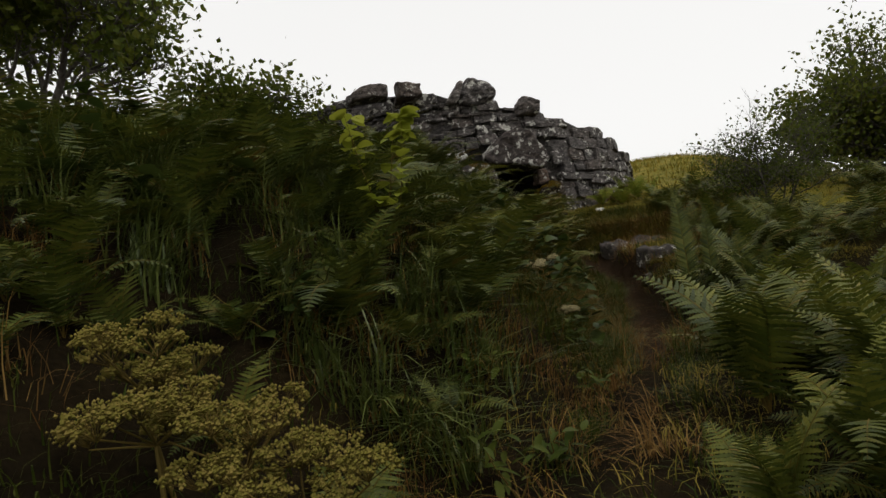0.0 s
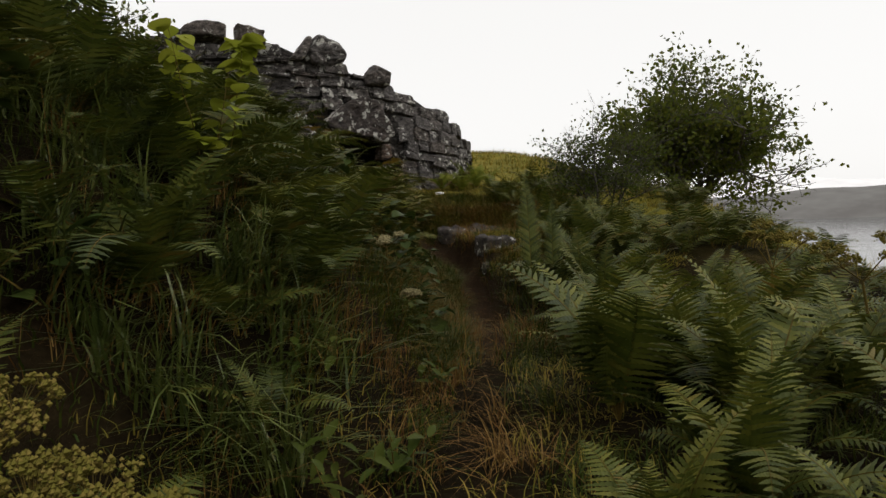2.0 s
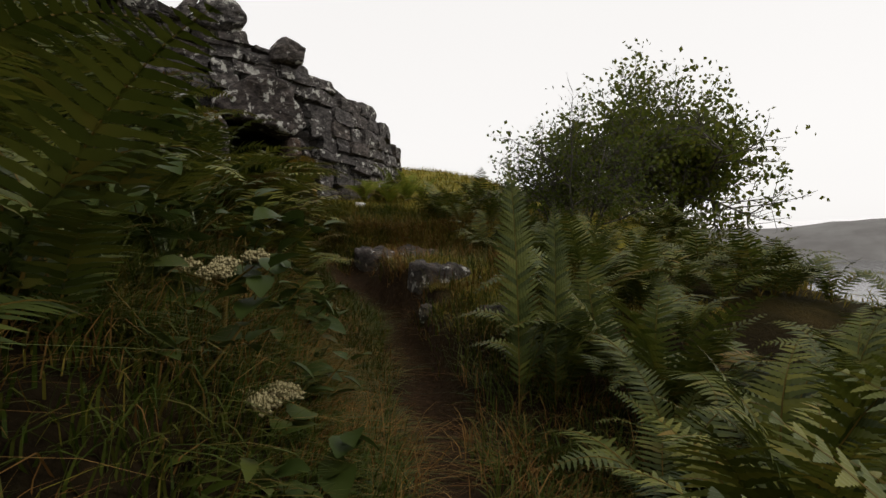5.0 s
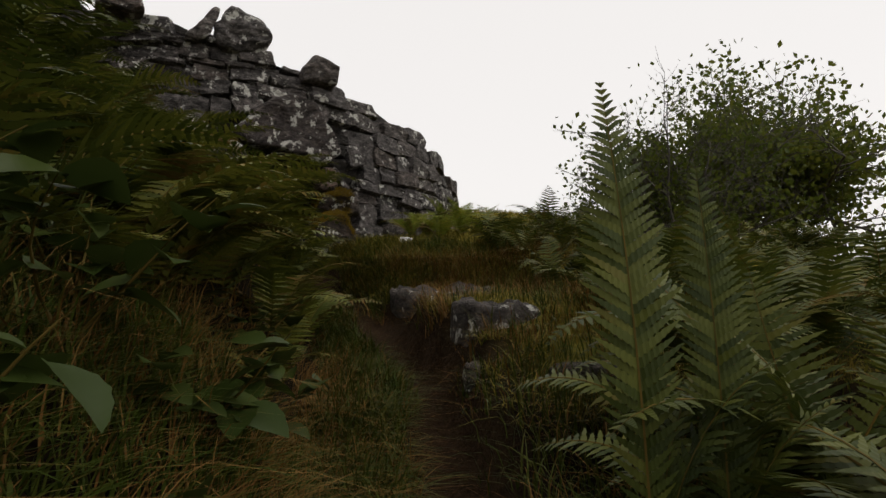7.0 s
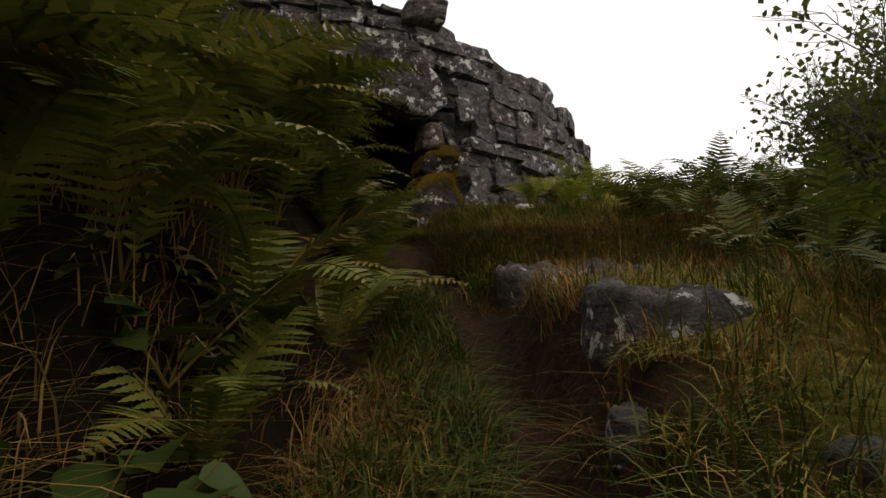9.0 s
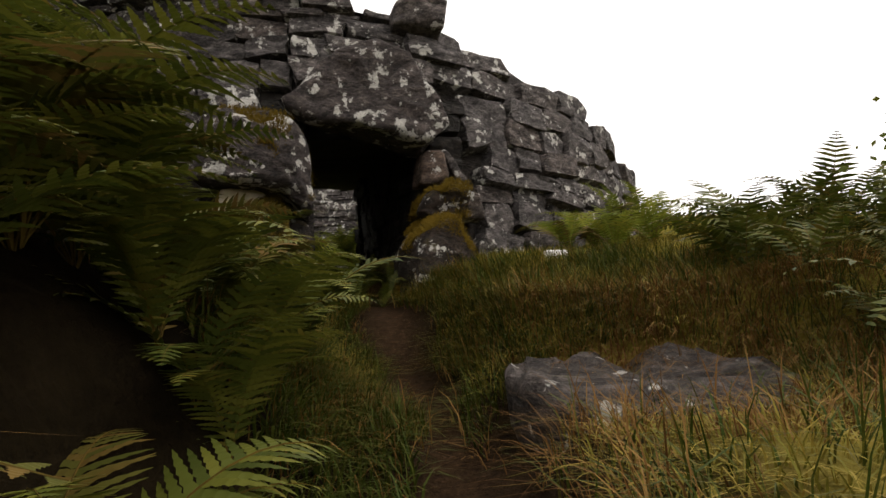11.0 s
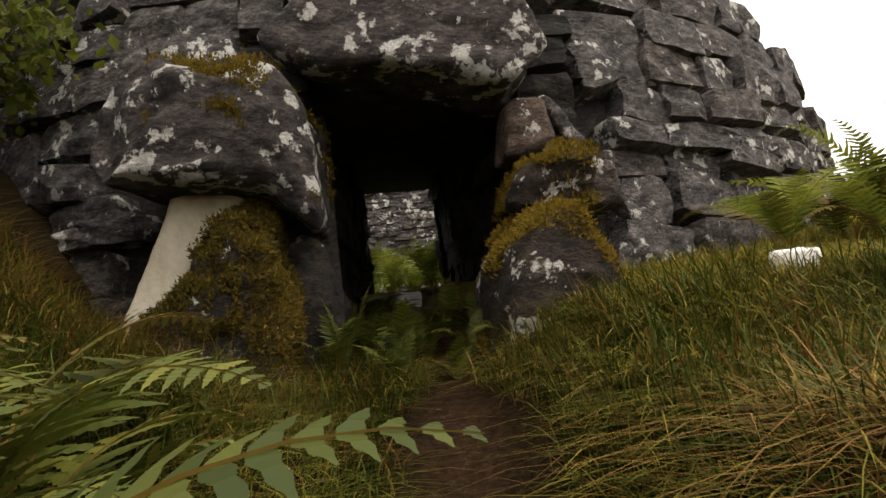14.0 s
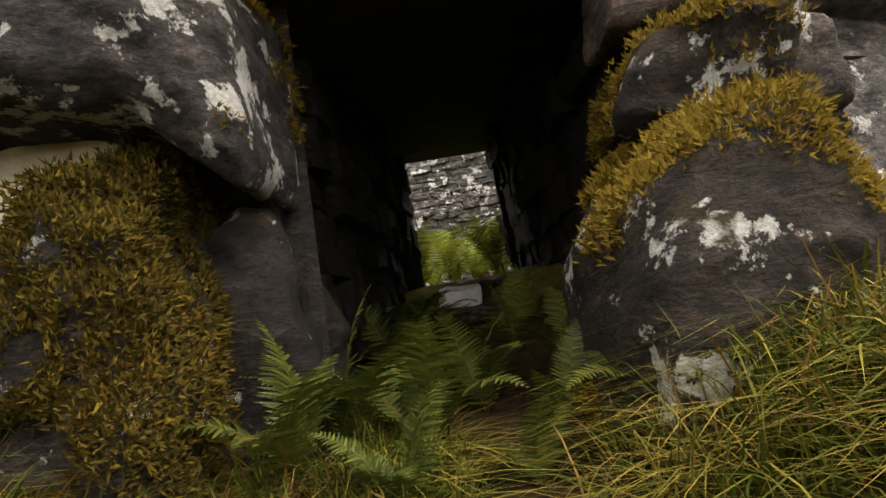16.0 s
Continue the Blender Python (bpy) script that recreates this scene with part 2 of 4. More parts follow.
def height(x, y):
    x, y = np.asarray(x, float), np.asarray(y, float)
    d = path_x(y) - x
    base = np.interp(y, *PH)
    near = 1 - sstep(13.8, 15.6, y)
    steep = sstep(2.0, 5.0, y)
    cove = sstep(7.9, 8.6, y) * (1 - sstep(11.0, 11.9, y))
    left = (0.85 * steep * sstep(0.4 + 0.5 * cove, 1.15 + 0.2 * cove, d) + (2.2 - 0.3 * steep) * sstep(0.7, 4.0, d) + 0.28 * np.clip(d - 4.0, 0, 40)) * near
    left = left * (1 - 0.32 * sstep(11.2, 12.4, y) * (1 - sstep(1.5, 3.2, d)))
    left = left + (0.2 * sstep(0.5, 2.5, d) + 1.9 * sstep(1.9, 4, d)) * (1 - near) * (1 - sstep(17, 19, y))
    lift = np.interp(y, [7.2, 8.8, 10.4, 12.2, 13.1, 13.7, 15.5, 17, 20], [0, 0.36, 0.46, 0.28, 0.16, 0.5, 0.26, 0.3, 0])
    right = lift * sstep(0.08, 0.34 + 0.5 * (y > 11.8), -d)
    hill = 0.075 * np.clip(y - 19, 0, 45) * sstep(-2, 3, x) - 0.25 * np.clip(y - 70, 0, 400)
    away = np.clip(x - 4, 0, 400)
    fall = 0.044 * np.minimum(away, 14) ** 2 + 0.5 * np.clip(away - 14, 0, 400)
    trod = 0.05 * np.exp(-(d / 0.28) ** 2) * (y < 17)
    z = base + left + right + hill - fall - trod + lumps(x, y)
    far = np.clip(-y - 40, 0, 400) * 0.2
    return np.maximum(z - far, -75)


def build_ground():
    xs = np.concatenate([np.linspace(-1500, -60, 14), np.linspace(-55, -9, 24), np.arange(-8, 8.01, 0.16), np.linspace(8.6, 60, 60), np.linspace(66, 260, 24), np.linspace(400, 2500, 6)])
    ys = np.concatenate([np.linspace(-1500, -50, 10), np.linspace(-45, -5, 16), np.arange(-4, 24.01, 0.16), np.linspace(24.8, 80, 46), np.linspace(90, 320, 24), np.linspace(500, 2500, 6)])
    gx, gy = np.meshgrid(xs, ys)
    gz = height(gx, gy)
    nx, ny = len(xs), len(ys)
    verts = np.stack([gx.ravel(), gy.ravel(), gz.ravel()], 1)
    i = np.arange(nx - 1)[None, :] + np.arange(ny - 1)[:, None] * nx
    faces = np.stack([i, i + 1, i + nx + 1, i + nx], -1).reshape(-1, 4)
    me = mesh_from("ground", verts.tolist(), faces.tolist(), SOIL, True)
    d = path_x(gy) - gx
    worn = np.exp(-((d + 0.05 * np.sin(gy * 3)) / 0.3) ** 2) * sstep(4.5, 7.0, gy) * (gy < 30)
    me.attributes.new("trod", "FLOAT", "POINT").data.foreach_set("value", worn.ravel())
    # ground outside this mask gets the colour darkened for fern shade
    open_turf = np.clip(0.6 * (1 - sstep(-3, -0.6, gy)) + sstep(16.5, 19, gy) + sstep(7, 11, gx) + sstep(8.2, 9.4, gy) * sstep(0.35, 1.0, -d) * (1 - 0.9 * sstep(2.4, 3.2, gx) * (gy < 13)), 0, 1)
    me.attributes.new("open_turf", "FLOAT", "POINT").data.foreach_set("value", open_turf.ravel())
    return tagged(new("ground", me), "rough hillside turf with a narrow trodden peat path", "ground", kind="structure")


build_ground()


def build_distance():
    me = mesh_from("water", [(-3000, 60, -66), (6000, 60, -66), (6000, 6000, -66), (-3000, 6000, -66)], [(0, 1, 2, 3)], WATER)
    tagged(new("water", me), "still grey loch below the hillside", "water", kind="structure")
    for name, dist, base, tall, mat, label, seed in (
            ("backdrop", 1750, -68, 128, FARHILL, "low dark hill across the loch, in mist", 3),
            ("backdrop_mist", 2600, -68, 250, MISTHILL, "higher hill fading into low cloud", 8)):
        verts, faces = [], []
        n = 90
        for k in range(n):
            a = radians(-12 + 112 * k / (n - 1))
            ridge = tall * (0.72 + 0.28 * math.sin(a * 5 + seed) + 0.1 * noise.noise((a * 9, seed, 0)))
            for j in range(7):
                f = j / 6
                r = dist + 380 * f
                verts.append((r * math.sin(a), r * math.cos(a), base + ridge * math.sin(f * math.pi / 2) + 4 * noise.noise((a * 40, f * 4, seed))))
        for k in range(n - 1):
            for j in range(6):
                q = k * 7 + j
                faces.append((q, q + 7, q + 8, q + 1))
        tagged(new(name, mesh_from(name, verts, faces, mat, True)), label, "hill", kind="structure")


build_distance()


# ---- the broch ----
LONG, WIDE = 11.49, 7.9
MID = GATE + LONG * INWARD
IN_MID = GATE + 9.9 * INWARD
PASS_L, PASS_R, PASS_TOP, PASS_END = -0.64, 0.66, 3.42, 4.7


def world_at(s, a, z):
    """A point by its place along the wall, its depth inwards from the gate, and its height."""
    p = GATE + s * SIDE + a * INWARD
    return (p[0], p[1], z)


def face_at(th, z, inset=0.0):
    k = 1 - 0.014 * (z - 1.6)
    p = MID - (LONG - inset) * k * math.cos(th) * INWARD + (WIDE - inset) * k * math.sin(th) * SIDE
    return p


TOPS = ([-180, -60, -32, -20, -14, -6, 0, 6, 10, 16, 24, 34, 46, 58, 72, 90, 180], [5.4, 6.3, 6.35, 6.05, 5.98, 5.46, 5.3, 5.12, 4.92, 4.8, 4.44, 4.05, 3.82, 3.74, 3.78, 3.85, 5.2])


def wall_top(th):
    return float(np.interp(math.degrees(th), *TOPS))


def build_core():
    """The rubble mass of the wall: outer and inner skin, top, and the passage through it."""
    verts, faces = [], []

    def strip(ring, close=True):
        n = len(ring)
        base = len(verts)
        m = len(ring[0])
        for col in ring:
            verts.extend(col)
        for i in range(n if close else n - 1):
            for j in range(m - 1):
                q, r = base + i * m + j, base + ((i + 1) % n) * m + j
                faces.append((q, r, r + 1, q + 1))
    th0, th1 = math.asin(PASS_L / WIDE), math.asin(PASS_R / WIDE)
    angles = list(np.linspace(th1, th0 + 2 * math.pi, 140))
    outer = []
    for t in angles:
        tt = (t + math.pi) % (2 * math.pi) - math.pi
        top = wall_top(tt) - 0.12
        outer.append([(*face_at(t, z, 0.2), z) for z in np.linspace(0.6, top, 6)])
    strip(outer, False)
    lint = []
    for t in np.linspace(th0, th1, 6):
        lint.append([(*face_at(t, z, 0.35), z) for z in np.linspace(PASS_TOP + 0.1, wall_top(t) - 0.12, 4)])
    strip(lint, False)

    def inner_at(t):
        return IN_MID - 5.2 * math.cos(t) * INWARD + 3.6 * math.sin(t) * SIDE
    i0, i1 = math.asin(-0.46 / 3.6), math.asin(0.5 / 3.6)
    inner = [[(*inner_at(t), z) for z in (1.2, 2.5, 4.0, 5.0)] for t in np.linspace(i1, i0 + 2 * math.pi, 90)]
    strip(inner, False)
    tops = []
    for t in np.linspace(-math.pi, math.pi, 120):
        o = face_at(t, wall_top(t), 0.2)
        tops.append([(*o, wall_top(t) - 0.12), (*(0.5 * o + 0.5 * inner_at(t)), 5.1), (*inner_at(t), 5.0)])
    strip(tops, False)
    for s0, s1 in ((PASS_L - 0.4, -0.85), (PASS_R + 0.4, 0.9)):
        side = [[world_at(s0 + (s1 - s0) * f, 0.7 + (PASS_END - 0.7) * f, z) for z in (0.8, 2.0, 3.0, 4.2)] for f in np.linspace(0, 1, 8)]
        strip(side, False)
    roof = [[world_at(s, a, 3.4 + (0.28 if a > 1.6 else 0.0) + 0.03 * a) for s in (-1.25, 0, 1.25)] for a in (0.3, 1.0, 1.59, 1.61, 2.6, 3.6, 4.95)]
    strip(roof, False)
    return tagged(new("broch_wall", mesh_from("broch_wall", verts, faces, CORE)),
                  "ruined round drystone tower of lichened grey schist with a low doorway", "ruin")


broch = build_core()


def stone_unit(seed):
    """One unit stone, a worn block with uneven faces."""
    bm = bmesh.new()
    bmesh.ops.create_cube(bm, size=1)
    bmesh.ops.subdivide_edges(bm, edges=bm.edges[:], cuts=2, use_grid_fill=True)
    r = random.Random(seed)
    off = Vector((r.uniform(0, 90), r.uniform(0, 90), r.uniform(0, 90)))
    tilt, skew = r.uniform(-0.16, 0.16), r.uniform(-0.14, 0.14)
    for v in bm.verts:
        c = v.co.copy()
        n = sum(abs(abs(q) - 0.5) < 0.01 for q in c)
        c *= {1: 1.0, 2: 0.99, 3: 0.95}.get(n, 1)
        c += 0.1 * Vector(noise.noise_vector(c * 1.9 + off)) + 0.045 * Vector(noise.noise_vector(c * 5 + off))
        c.z += tilt * c.x
        c.x += skew * c.z
        v.co = c
    me = bpy.data.meshes.new("stone")
    bm.to_mesh(me)
    bm.free()
    me.materials.append(STONE)
    return me


UNITS = [stone_unit(k) for k in range(22)]
UNIT_DATA = []
for me_ in UNITS:
    co = np.array([v.co[:] for v in me_.vertices])
    UNIT_DATA.append((co, [tuple(p.vertices) for p in me_.polygons]))


class Heap:
    """Gathers stones into one mesh."""

    def __init__(self):
        self.v, self.f, self.n = [], [], 0

    def add(self, k, m, scale):
        co, fs = UNIT_DATA[k]
        w = (co * np.array(scale)) @ np.array(m.to_3x3()).T + np.array(m.translation)
        self.v.append(w)
        self.f.extend([tuple(q + self.n for q in f) for f in fs])
        self.n += len(co)

    def mesh(self, name, mat):
        return mesh_from(name, np.concatenate(self.v).tolist(), self.f, mat)


def clear_of_gate(s, z, half):
    """Whether a stone of the wall's courses leaves room for the doorway and its great stones."""
    if z < 3.75 and -1.95 - half * 0.6 < s < 1.0 + half * 0.8:
        return not (s > -0.75 - half or z < 3.6) if s > -0.9 - half else z > 3.52
    if z < 4.4:
        left, right = -1.0 + max(0, z - 3.65) * 1.2, 0.88 - max(0, z - 3.45) * 0.5
        return not (left - half * 0.8 < s < right + half * 0.8)
    return True


def build_courses():
    r = random.Random(11)
    rest, passage_heap, near = Heap(), Heap(), 0
    z = 1.35
    while z < 6.3:
        tall = r.choice((0.1, 0.14, 0.2, 0.26, 0.32, 0.36))
        th = radians(-62)
        while th < radians(118):
            grow = math.hypot(WIDE * math.cos(th), LONG * math.sin(th))
            big = tall > 0.19
            length = r.uniform(0.36, 0.85) if big else r.uniform(0.25, 0.8)
            mid = th + 0.5 * length / grow
            zc = z + tall / 2 + r.uniform(-0.025, 0.025)
            top = wall_top(mid) + r.uniform(-0.14, 0.03)
            p = face_at(mid, zc)
            s = float((p - GATE) @ SIDE)
            a = float((p - GATE) @ INWARD)
            ok = zc + tall * 0.4 < top and zc + tall > height(*p) - 0.1
            if a < 3.0 and ok:
                ok = clear_of_gate(s, zc, length / 2)
            if ok:
                t = face_at(mid + 0.01, zc) - face_at(mid - 0.01, zc)
                yaw = math.degrees(math.atan2(t[1], t[0]))
                deep = r.uniform(0.4, 0.6)
                n = np.array([t[1], -t[0]]) / np.linalg.norm(t)
                c = p - n * (deep / 2 - 0.03 - r.uniform(-0.1, 0.08))
                m = pose(c[0], c[1], zc, -9 + r.uniform(-7, 7), r.uniform(-6, 6) + 4, yaw + r.uniform(-5, 5))
                size = (length * r.uniform(0.9, 1.0), deep, tall * r.uniform(0.84, 1.04))
                k = r.randrange(22)
                if near < 300 and -13 < math.degrees(th) < 33:
                    near += 1
                    ob = part("stone", UNITS[k], broch)
                    ob.matrix_local = m @ Matrix.Diagonal((*size, 1))
                else:
                    rest.add(k, m, size)
            th += (length + r.uniform(0.0, 0.02)) / grow
        z += tall
    # the far side of the court, seen through the passage, and the passage's own sides
    for a, s0, s1, z0, z1 in ((13.6, -4.0, 4.0, 2.2, 7.0),):
        z = z0
        while z < z1:
            tall = r.choice((0.13, 0.17, 0.21))
            s = s0
            while s < s1:
                length = r.uniform(0.22, 0.6)
                w = world_at(s + length / 2, a + r.uniform(-0.06, 0.06) - 0.02 * abs(s) ** 1.5, z + tall / 2)
                rest.add(r.randrange(22), pose(*w, r.uniform(-5, 5), r.uniform(-4, 4), 30.3 + r.uniform(-6, 6)), (length, 0.5, tall * 0.98))
                s += length
            z += tall
    # passage sides and roof take the schist coloured dark for shade
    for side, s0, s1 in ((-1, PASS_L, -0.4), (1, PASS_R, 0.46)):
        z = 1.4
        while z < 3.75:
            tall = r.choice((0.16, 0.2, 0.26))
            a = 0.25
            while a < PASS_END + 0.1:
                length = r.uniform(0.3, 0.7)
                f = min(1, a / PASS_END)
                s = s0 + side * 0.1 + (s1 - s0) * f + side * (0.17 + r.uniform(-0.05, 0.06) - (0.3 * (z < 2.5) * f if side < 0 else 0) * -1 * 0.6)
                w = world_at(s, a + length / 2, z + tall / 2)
                passage_heap.add(r.randrange(22), pose(*w, r.uniform(-4, 4), r.uniform(-4, 4), 120.3 + r.uniform(-5, 5)), (length, 0.42, tall))
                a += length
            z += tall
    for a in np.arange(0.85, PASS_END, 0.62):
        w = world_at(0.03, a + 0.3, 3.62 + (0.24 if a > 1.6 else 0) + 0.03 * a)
        passage_heap.add(r.randrange(22), pose(*w, r.uniform(-4, 4), r.uniform(-3, 3), 30.3 + r.uniform(-4, 4)), (2.0, 0.62, 0.4))
    part("passage_stonework", passage_heap.mesh("passage_stonework", PASSAGE_SHADE), broch, "stones lining the passage, coloured near black for its shade")["kind"] = "stuff"
    part("stonework", rest.mesh("stonework", STONE), broch)["kind"] = "stuff"


def star_stone(name, outline, depth, a0, mat, seed, rough=0.06, hard=0.3, lean=0.0, res=(110, 48), facets=0):
    """A great stone: an outline in the plane of the wall (along, up), with its thickness inwards from a0, worn and uneven."""
    o = np.array(outline, float)
    c = o.mean(0)
    ang = np.arctan2(o[:, 1] - c[1], o[:, 0] - c[0])
    order = np.argsort(ang)
    o, ang = o[order], ang[order]

    def reach(phi):
        d = np.array([math.cos(phi), math.sin(phi)])
        best = 0.05
        for i in range(len(o)):
            p, q = o[i] - c, o[(i + 1) % len(o)] - c
            e = q - p
            det = d[0] * -e[1] + e[0] * d[1]
            if abs(det) < 1e-9:
                continue
            t = (p[0] * -e[1] + e[0] * p[1]) / det
            u = (d[0] * p[1] - d[1] * p[0]) / det
            if t > 0 and -1e-6 <= u <= 1 + 1e-6:
                best = max(best, t)
        return best
    nu, nv = res
    radii = [reach(2 * math.pi * i / nu) for i in range(nu)]
    radii = [0.25 * radii[i - 1] + 0.5 * radii[i] + 0.25 * radii[(i + 1) % nu] for i in range(nu)]
    verts, faces = [], []
    rf = random.Random(seed * 13 + 1)
    mid, flats = Vector(world_at(c[0], a0 + depth / 2, c[1])), []
    for _ in range(facets):
        u, v, w = rf.gauss(0, 0.7), rf.gauss(-0.6, 0.6), rf.gauss(0.1, 0.7)
        nrm = Vector((SIDE[0] * u + INWARD[0] * v, SIDE[1] * u + INWARD[1] * v, w)).normalized()
        flats.append((nrm, rf.uniform(0.8, 0.95)))

    def pw(x, e):
        return math.copysign(abs(x) ** e, x)
    for j in range(nv + 1):
        la = -math.pi / 2 + math.pi * j / nv
        w, v = pw(math.cos(la), hard), pw(math.sin(la), hard)
        for i in range(nu):
            phi = 2 * math.pi * i / nu
            s = c[0] + radii[i] * w * math.cos(phi)
            z = c[1] + radii[i] * w * math.sin(phi)
            a = a0 + depth / 2 + v * depth / 2 + lean * (z - c[1])
            verts.append(Vector(world_at(s, a, z)))
    for nrm, cut in flats:
        limit = max((p - mid).dot(nrm) for p in verts) * cut
        verts = [p - nrm * max(0.0, (p - mid).dot(nrm) - limit) for p in verts]
    worn = []
    for p in verts:
        q = p * 1.7 + Vector((seed * 7.3, 0, 0))
        bed = Vector((q.x * 0.8, q.y * 0.8, q.z * 3.0))
        p = p + rough * Vector(noise.noise_vector(q)) * 1.8 + rough * 0.9 * Vector(noise.noise_vector(q * 3.1))
        p += (rough * 0.8 * round(3 * noise.noise(bed * 2.2)) / 3 + rough * 0.5 * noise.noise(bed * 9)) * Vector((p.x - MID[0], p.y - MID[1], 0)).normalized()
        worn.append(p)
    verts = worn
    for j in range(nv):
        for i in range(nu):
            q, r = j * nu + i, j * nu + (i + 1) % nu
            faces.append((q, r, r + nu, q + nu))
    return mesh_from(name, verts, faces, mat, True)


def even(ob):
    """An even mesh over the stone, so that its fine relief is the same all over."""
    m = ob.modifiers.new("even", "REMESH")
    m.mode, m.voxel_size, m.use_smooth_shade = "VOXEL", 0.022, True
    return ob


def great(name, label, outline, depth, a0, mat, seed, **kw):
    return even(part(name, star_stone(name, outline, depth, a0, mat, seed, **kw), broch, label))


great("lintel", "huge triangular lintel blotched with white lichen", [(-0.92, 3.66), (-0.9, 3.82), (-0.6, 4.06), (-0.3, 4.24), (0.1, 4.44), (0.38, 4.5), (0.54, 4.22), (0.76, 3.72), (0.88, 3.45), (0.82, 3.2), (0.3, 3.32), (-0.14, 3.45), (-0.61, 3.48)], 0.65, -0.2, LINTEL, 1, hard=0.16, facets=4, rough=0.04)
great("jamb_boulder", "large rounded boulder capping the door jamb", [(-1.95, 2.9), (-1.97, 3.12), (-1.8, 3.4), (-1.48, 3.58), (-1.1, 3.6), (-0.8, 3.54), (-0.66, 3.26), (-0.62, 3.02), (-0.66, 2.5), (-0.72, 2.44), (-0.84, 2.57), (-1.0, 2.69), (-1.47, 2.78)], 1.0, -0.42, LINTEL, 2, hard=0.3, facets=9)
great("jamb_stone", "brown upright stone under the lintel", [(0.57, 2.86), (0.6, 3.2), (0.68, 3.26), (0.84, 3.24), (0.9, 2.95), (0.86, 2.84)], 0.4, 0.04, BROWN, 5, rough=0.035, hard=0.2, facets=7)
great("jamb_stone", "dark upright stone at the foot of the jamb", [(-1.0, 1.25), (-0.98, 2.4), (-0.85, 2.52), (-0.68, 2.4), (-0.63, 2.0), (-0.66, 1.6), (-0.6, 1.25)], 0.65, -0.02, MOSSROCK, 16, rough=0.07, hard=0.3, facets=8)
great("wedge_stone", "thin leaning wedge stone beside the jamb", [(0.86, 3.26), (0.93, 3.28), (1.12, 2.92), (1.04, 2.85)], 0.35, 0.14, STONE, 6, rough=0.03, hard=0.15)
great("course_stone", "rounded mossy stone in the jamb", [(0.5, 2.5), (0.56, 2.7), (0.8, 2.86), (1.0, 2.8), (1.02, 2.52), (0.8, 2.4)], 0.55, -0.1, MOSSROCK, 7)
great("course_stone", "pale block of schist in the jamb", [(0.92, 2.42), (0.95, 2.76), (1.22, 2.74), (1.28, 2.42)], 0.5, -0.02, STONE, 8, rough=0.03)
great("cap_stone", "big loose block on the broken wall head", [(-1.06, 5.3), (-1.08, 5.6), (-0.84, 6.0), (-0.32, 5.9), (-0.04, 5.68), (-0.18, 5.25)], 0.7, 0.4, STONE, 9)
great("cap_stone", "thin leaning slab on the broken wall head", [(-1.5, 5.36), (-1.32, 5.66), (-1.04, 5.98), (-0.94, 5.94), (-1.1, 5.55), (-1.2, 5.36)], 0.4, 0.5, STONE, 10, rough=0.03)
great("cap_stone", "dark squarish block on the broken wall head", [(0.4, 4.8), (0.44, 5.06), (0.7, 5.34), (1.1, 5.2), (1.04, 4.8)], 0.6, 0.25, STONE, 12, rough=0.04)
great("cap_stone", "flat slab on the broken wall head", [(-2.8, 5.6), (-2.7, 6.1), (-2.15, 6.02), (-2.1, 5.6)], 0.8, 0.4, STONE, 13)
great("cap_stone", "flat slab on the broken wall head", [(-4.0, 5.7), (-3.95, 5.95), (-3.62, 6.1), (-2.98, 6.04), (-3.0, 5.7)], 0.7, 0.5, STONE, 14, rough=0.03)


def loose_stone(name, label, outline, depth, a0, mat, seed, category="boulder", **kw):
    me = star_stone(name, outline, depth, a0, mat, seed, **kw)
    return even(tagged(new(name, me), label, category))


loose_stone("mossy_boulder", "pointed dark boulder thick with moss beside the doorway", [(-2.05, 1.2), (-1.68, 2.0), (-1.5, 2.18), (-1.28, 2.44), (-1.12, 2.74), (-1.03, 2.84), (-0.94, 2.6), (-0.88, 2.16), (-0.9, 1.8), (-0.9, 1.2)], 0.95, -0.5, MOSSROCK, 3, hard=0.34, lean=0.2, rough=0.06, facets=7)
loose_stone("mossy_boulder", "pointed dark boulder with golden moss beside the doorway", [(0.22, 1.2), (0.22, 1.85), (0.3, 2.14), (0.44, 2.3), (0.6, 2.46), (0.82, 2.46), (0.95, 2.1), (1.05, 1.7), (1.12, 1.2)], 0.95, -0.55, MOSSROCK, 4, hard=0.3, lean=0.12, rough=0.05, facets=7)
loose_stone("leaning_slab", "bare cream slab leaning under the jamb boulder", [(-1.95, 1.95), (-1.66, 2.6), (-1.54, 2.86), (-1.1, 2.86), (-1.15, 2.5), (-1.45, 2.1), (-1.7, 1.75)], 0.3, 0.0, CREAM, 15, category="slab", rough=0.012, hard=0.16)


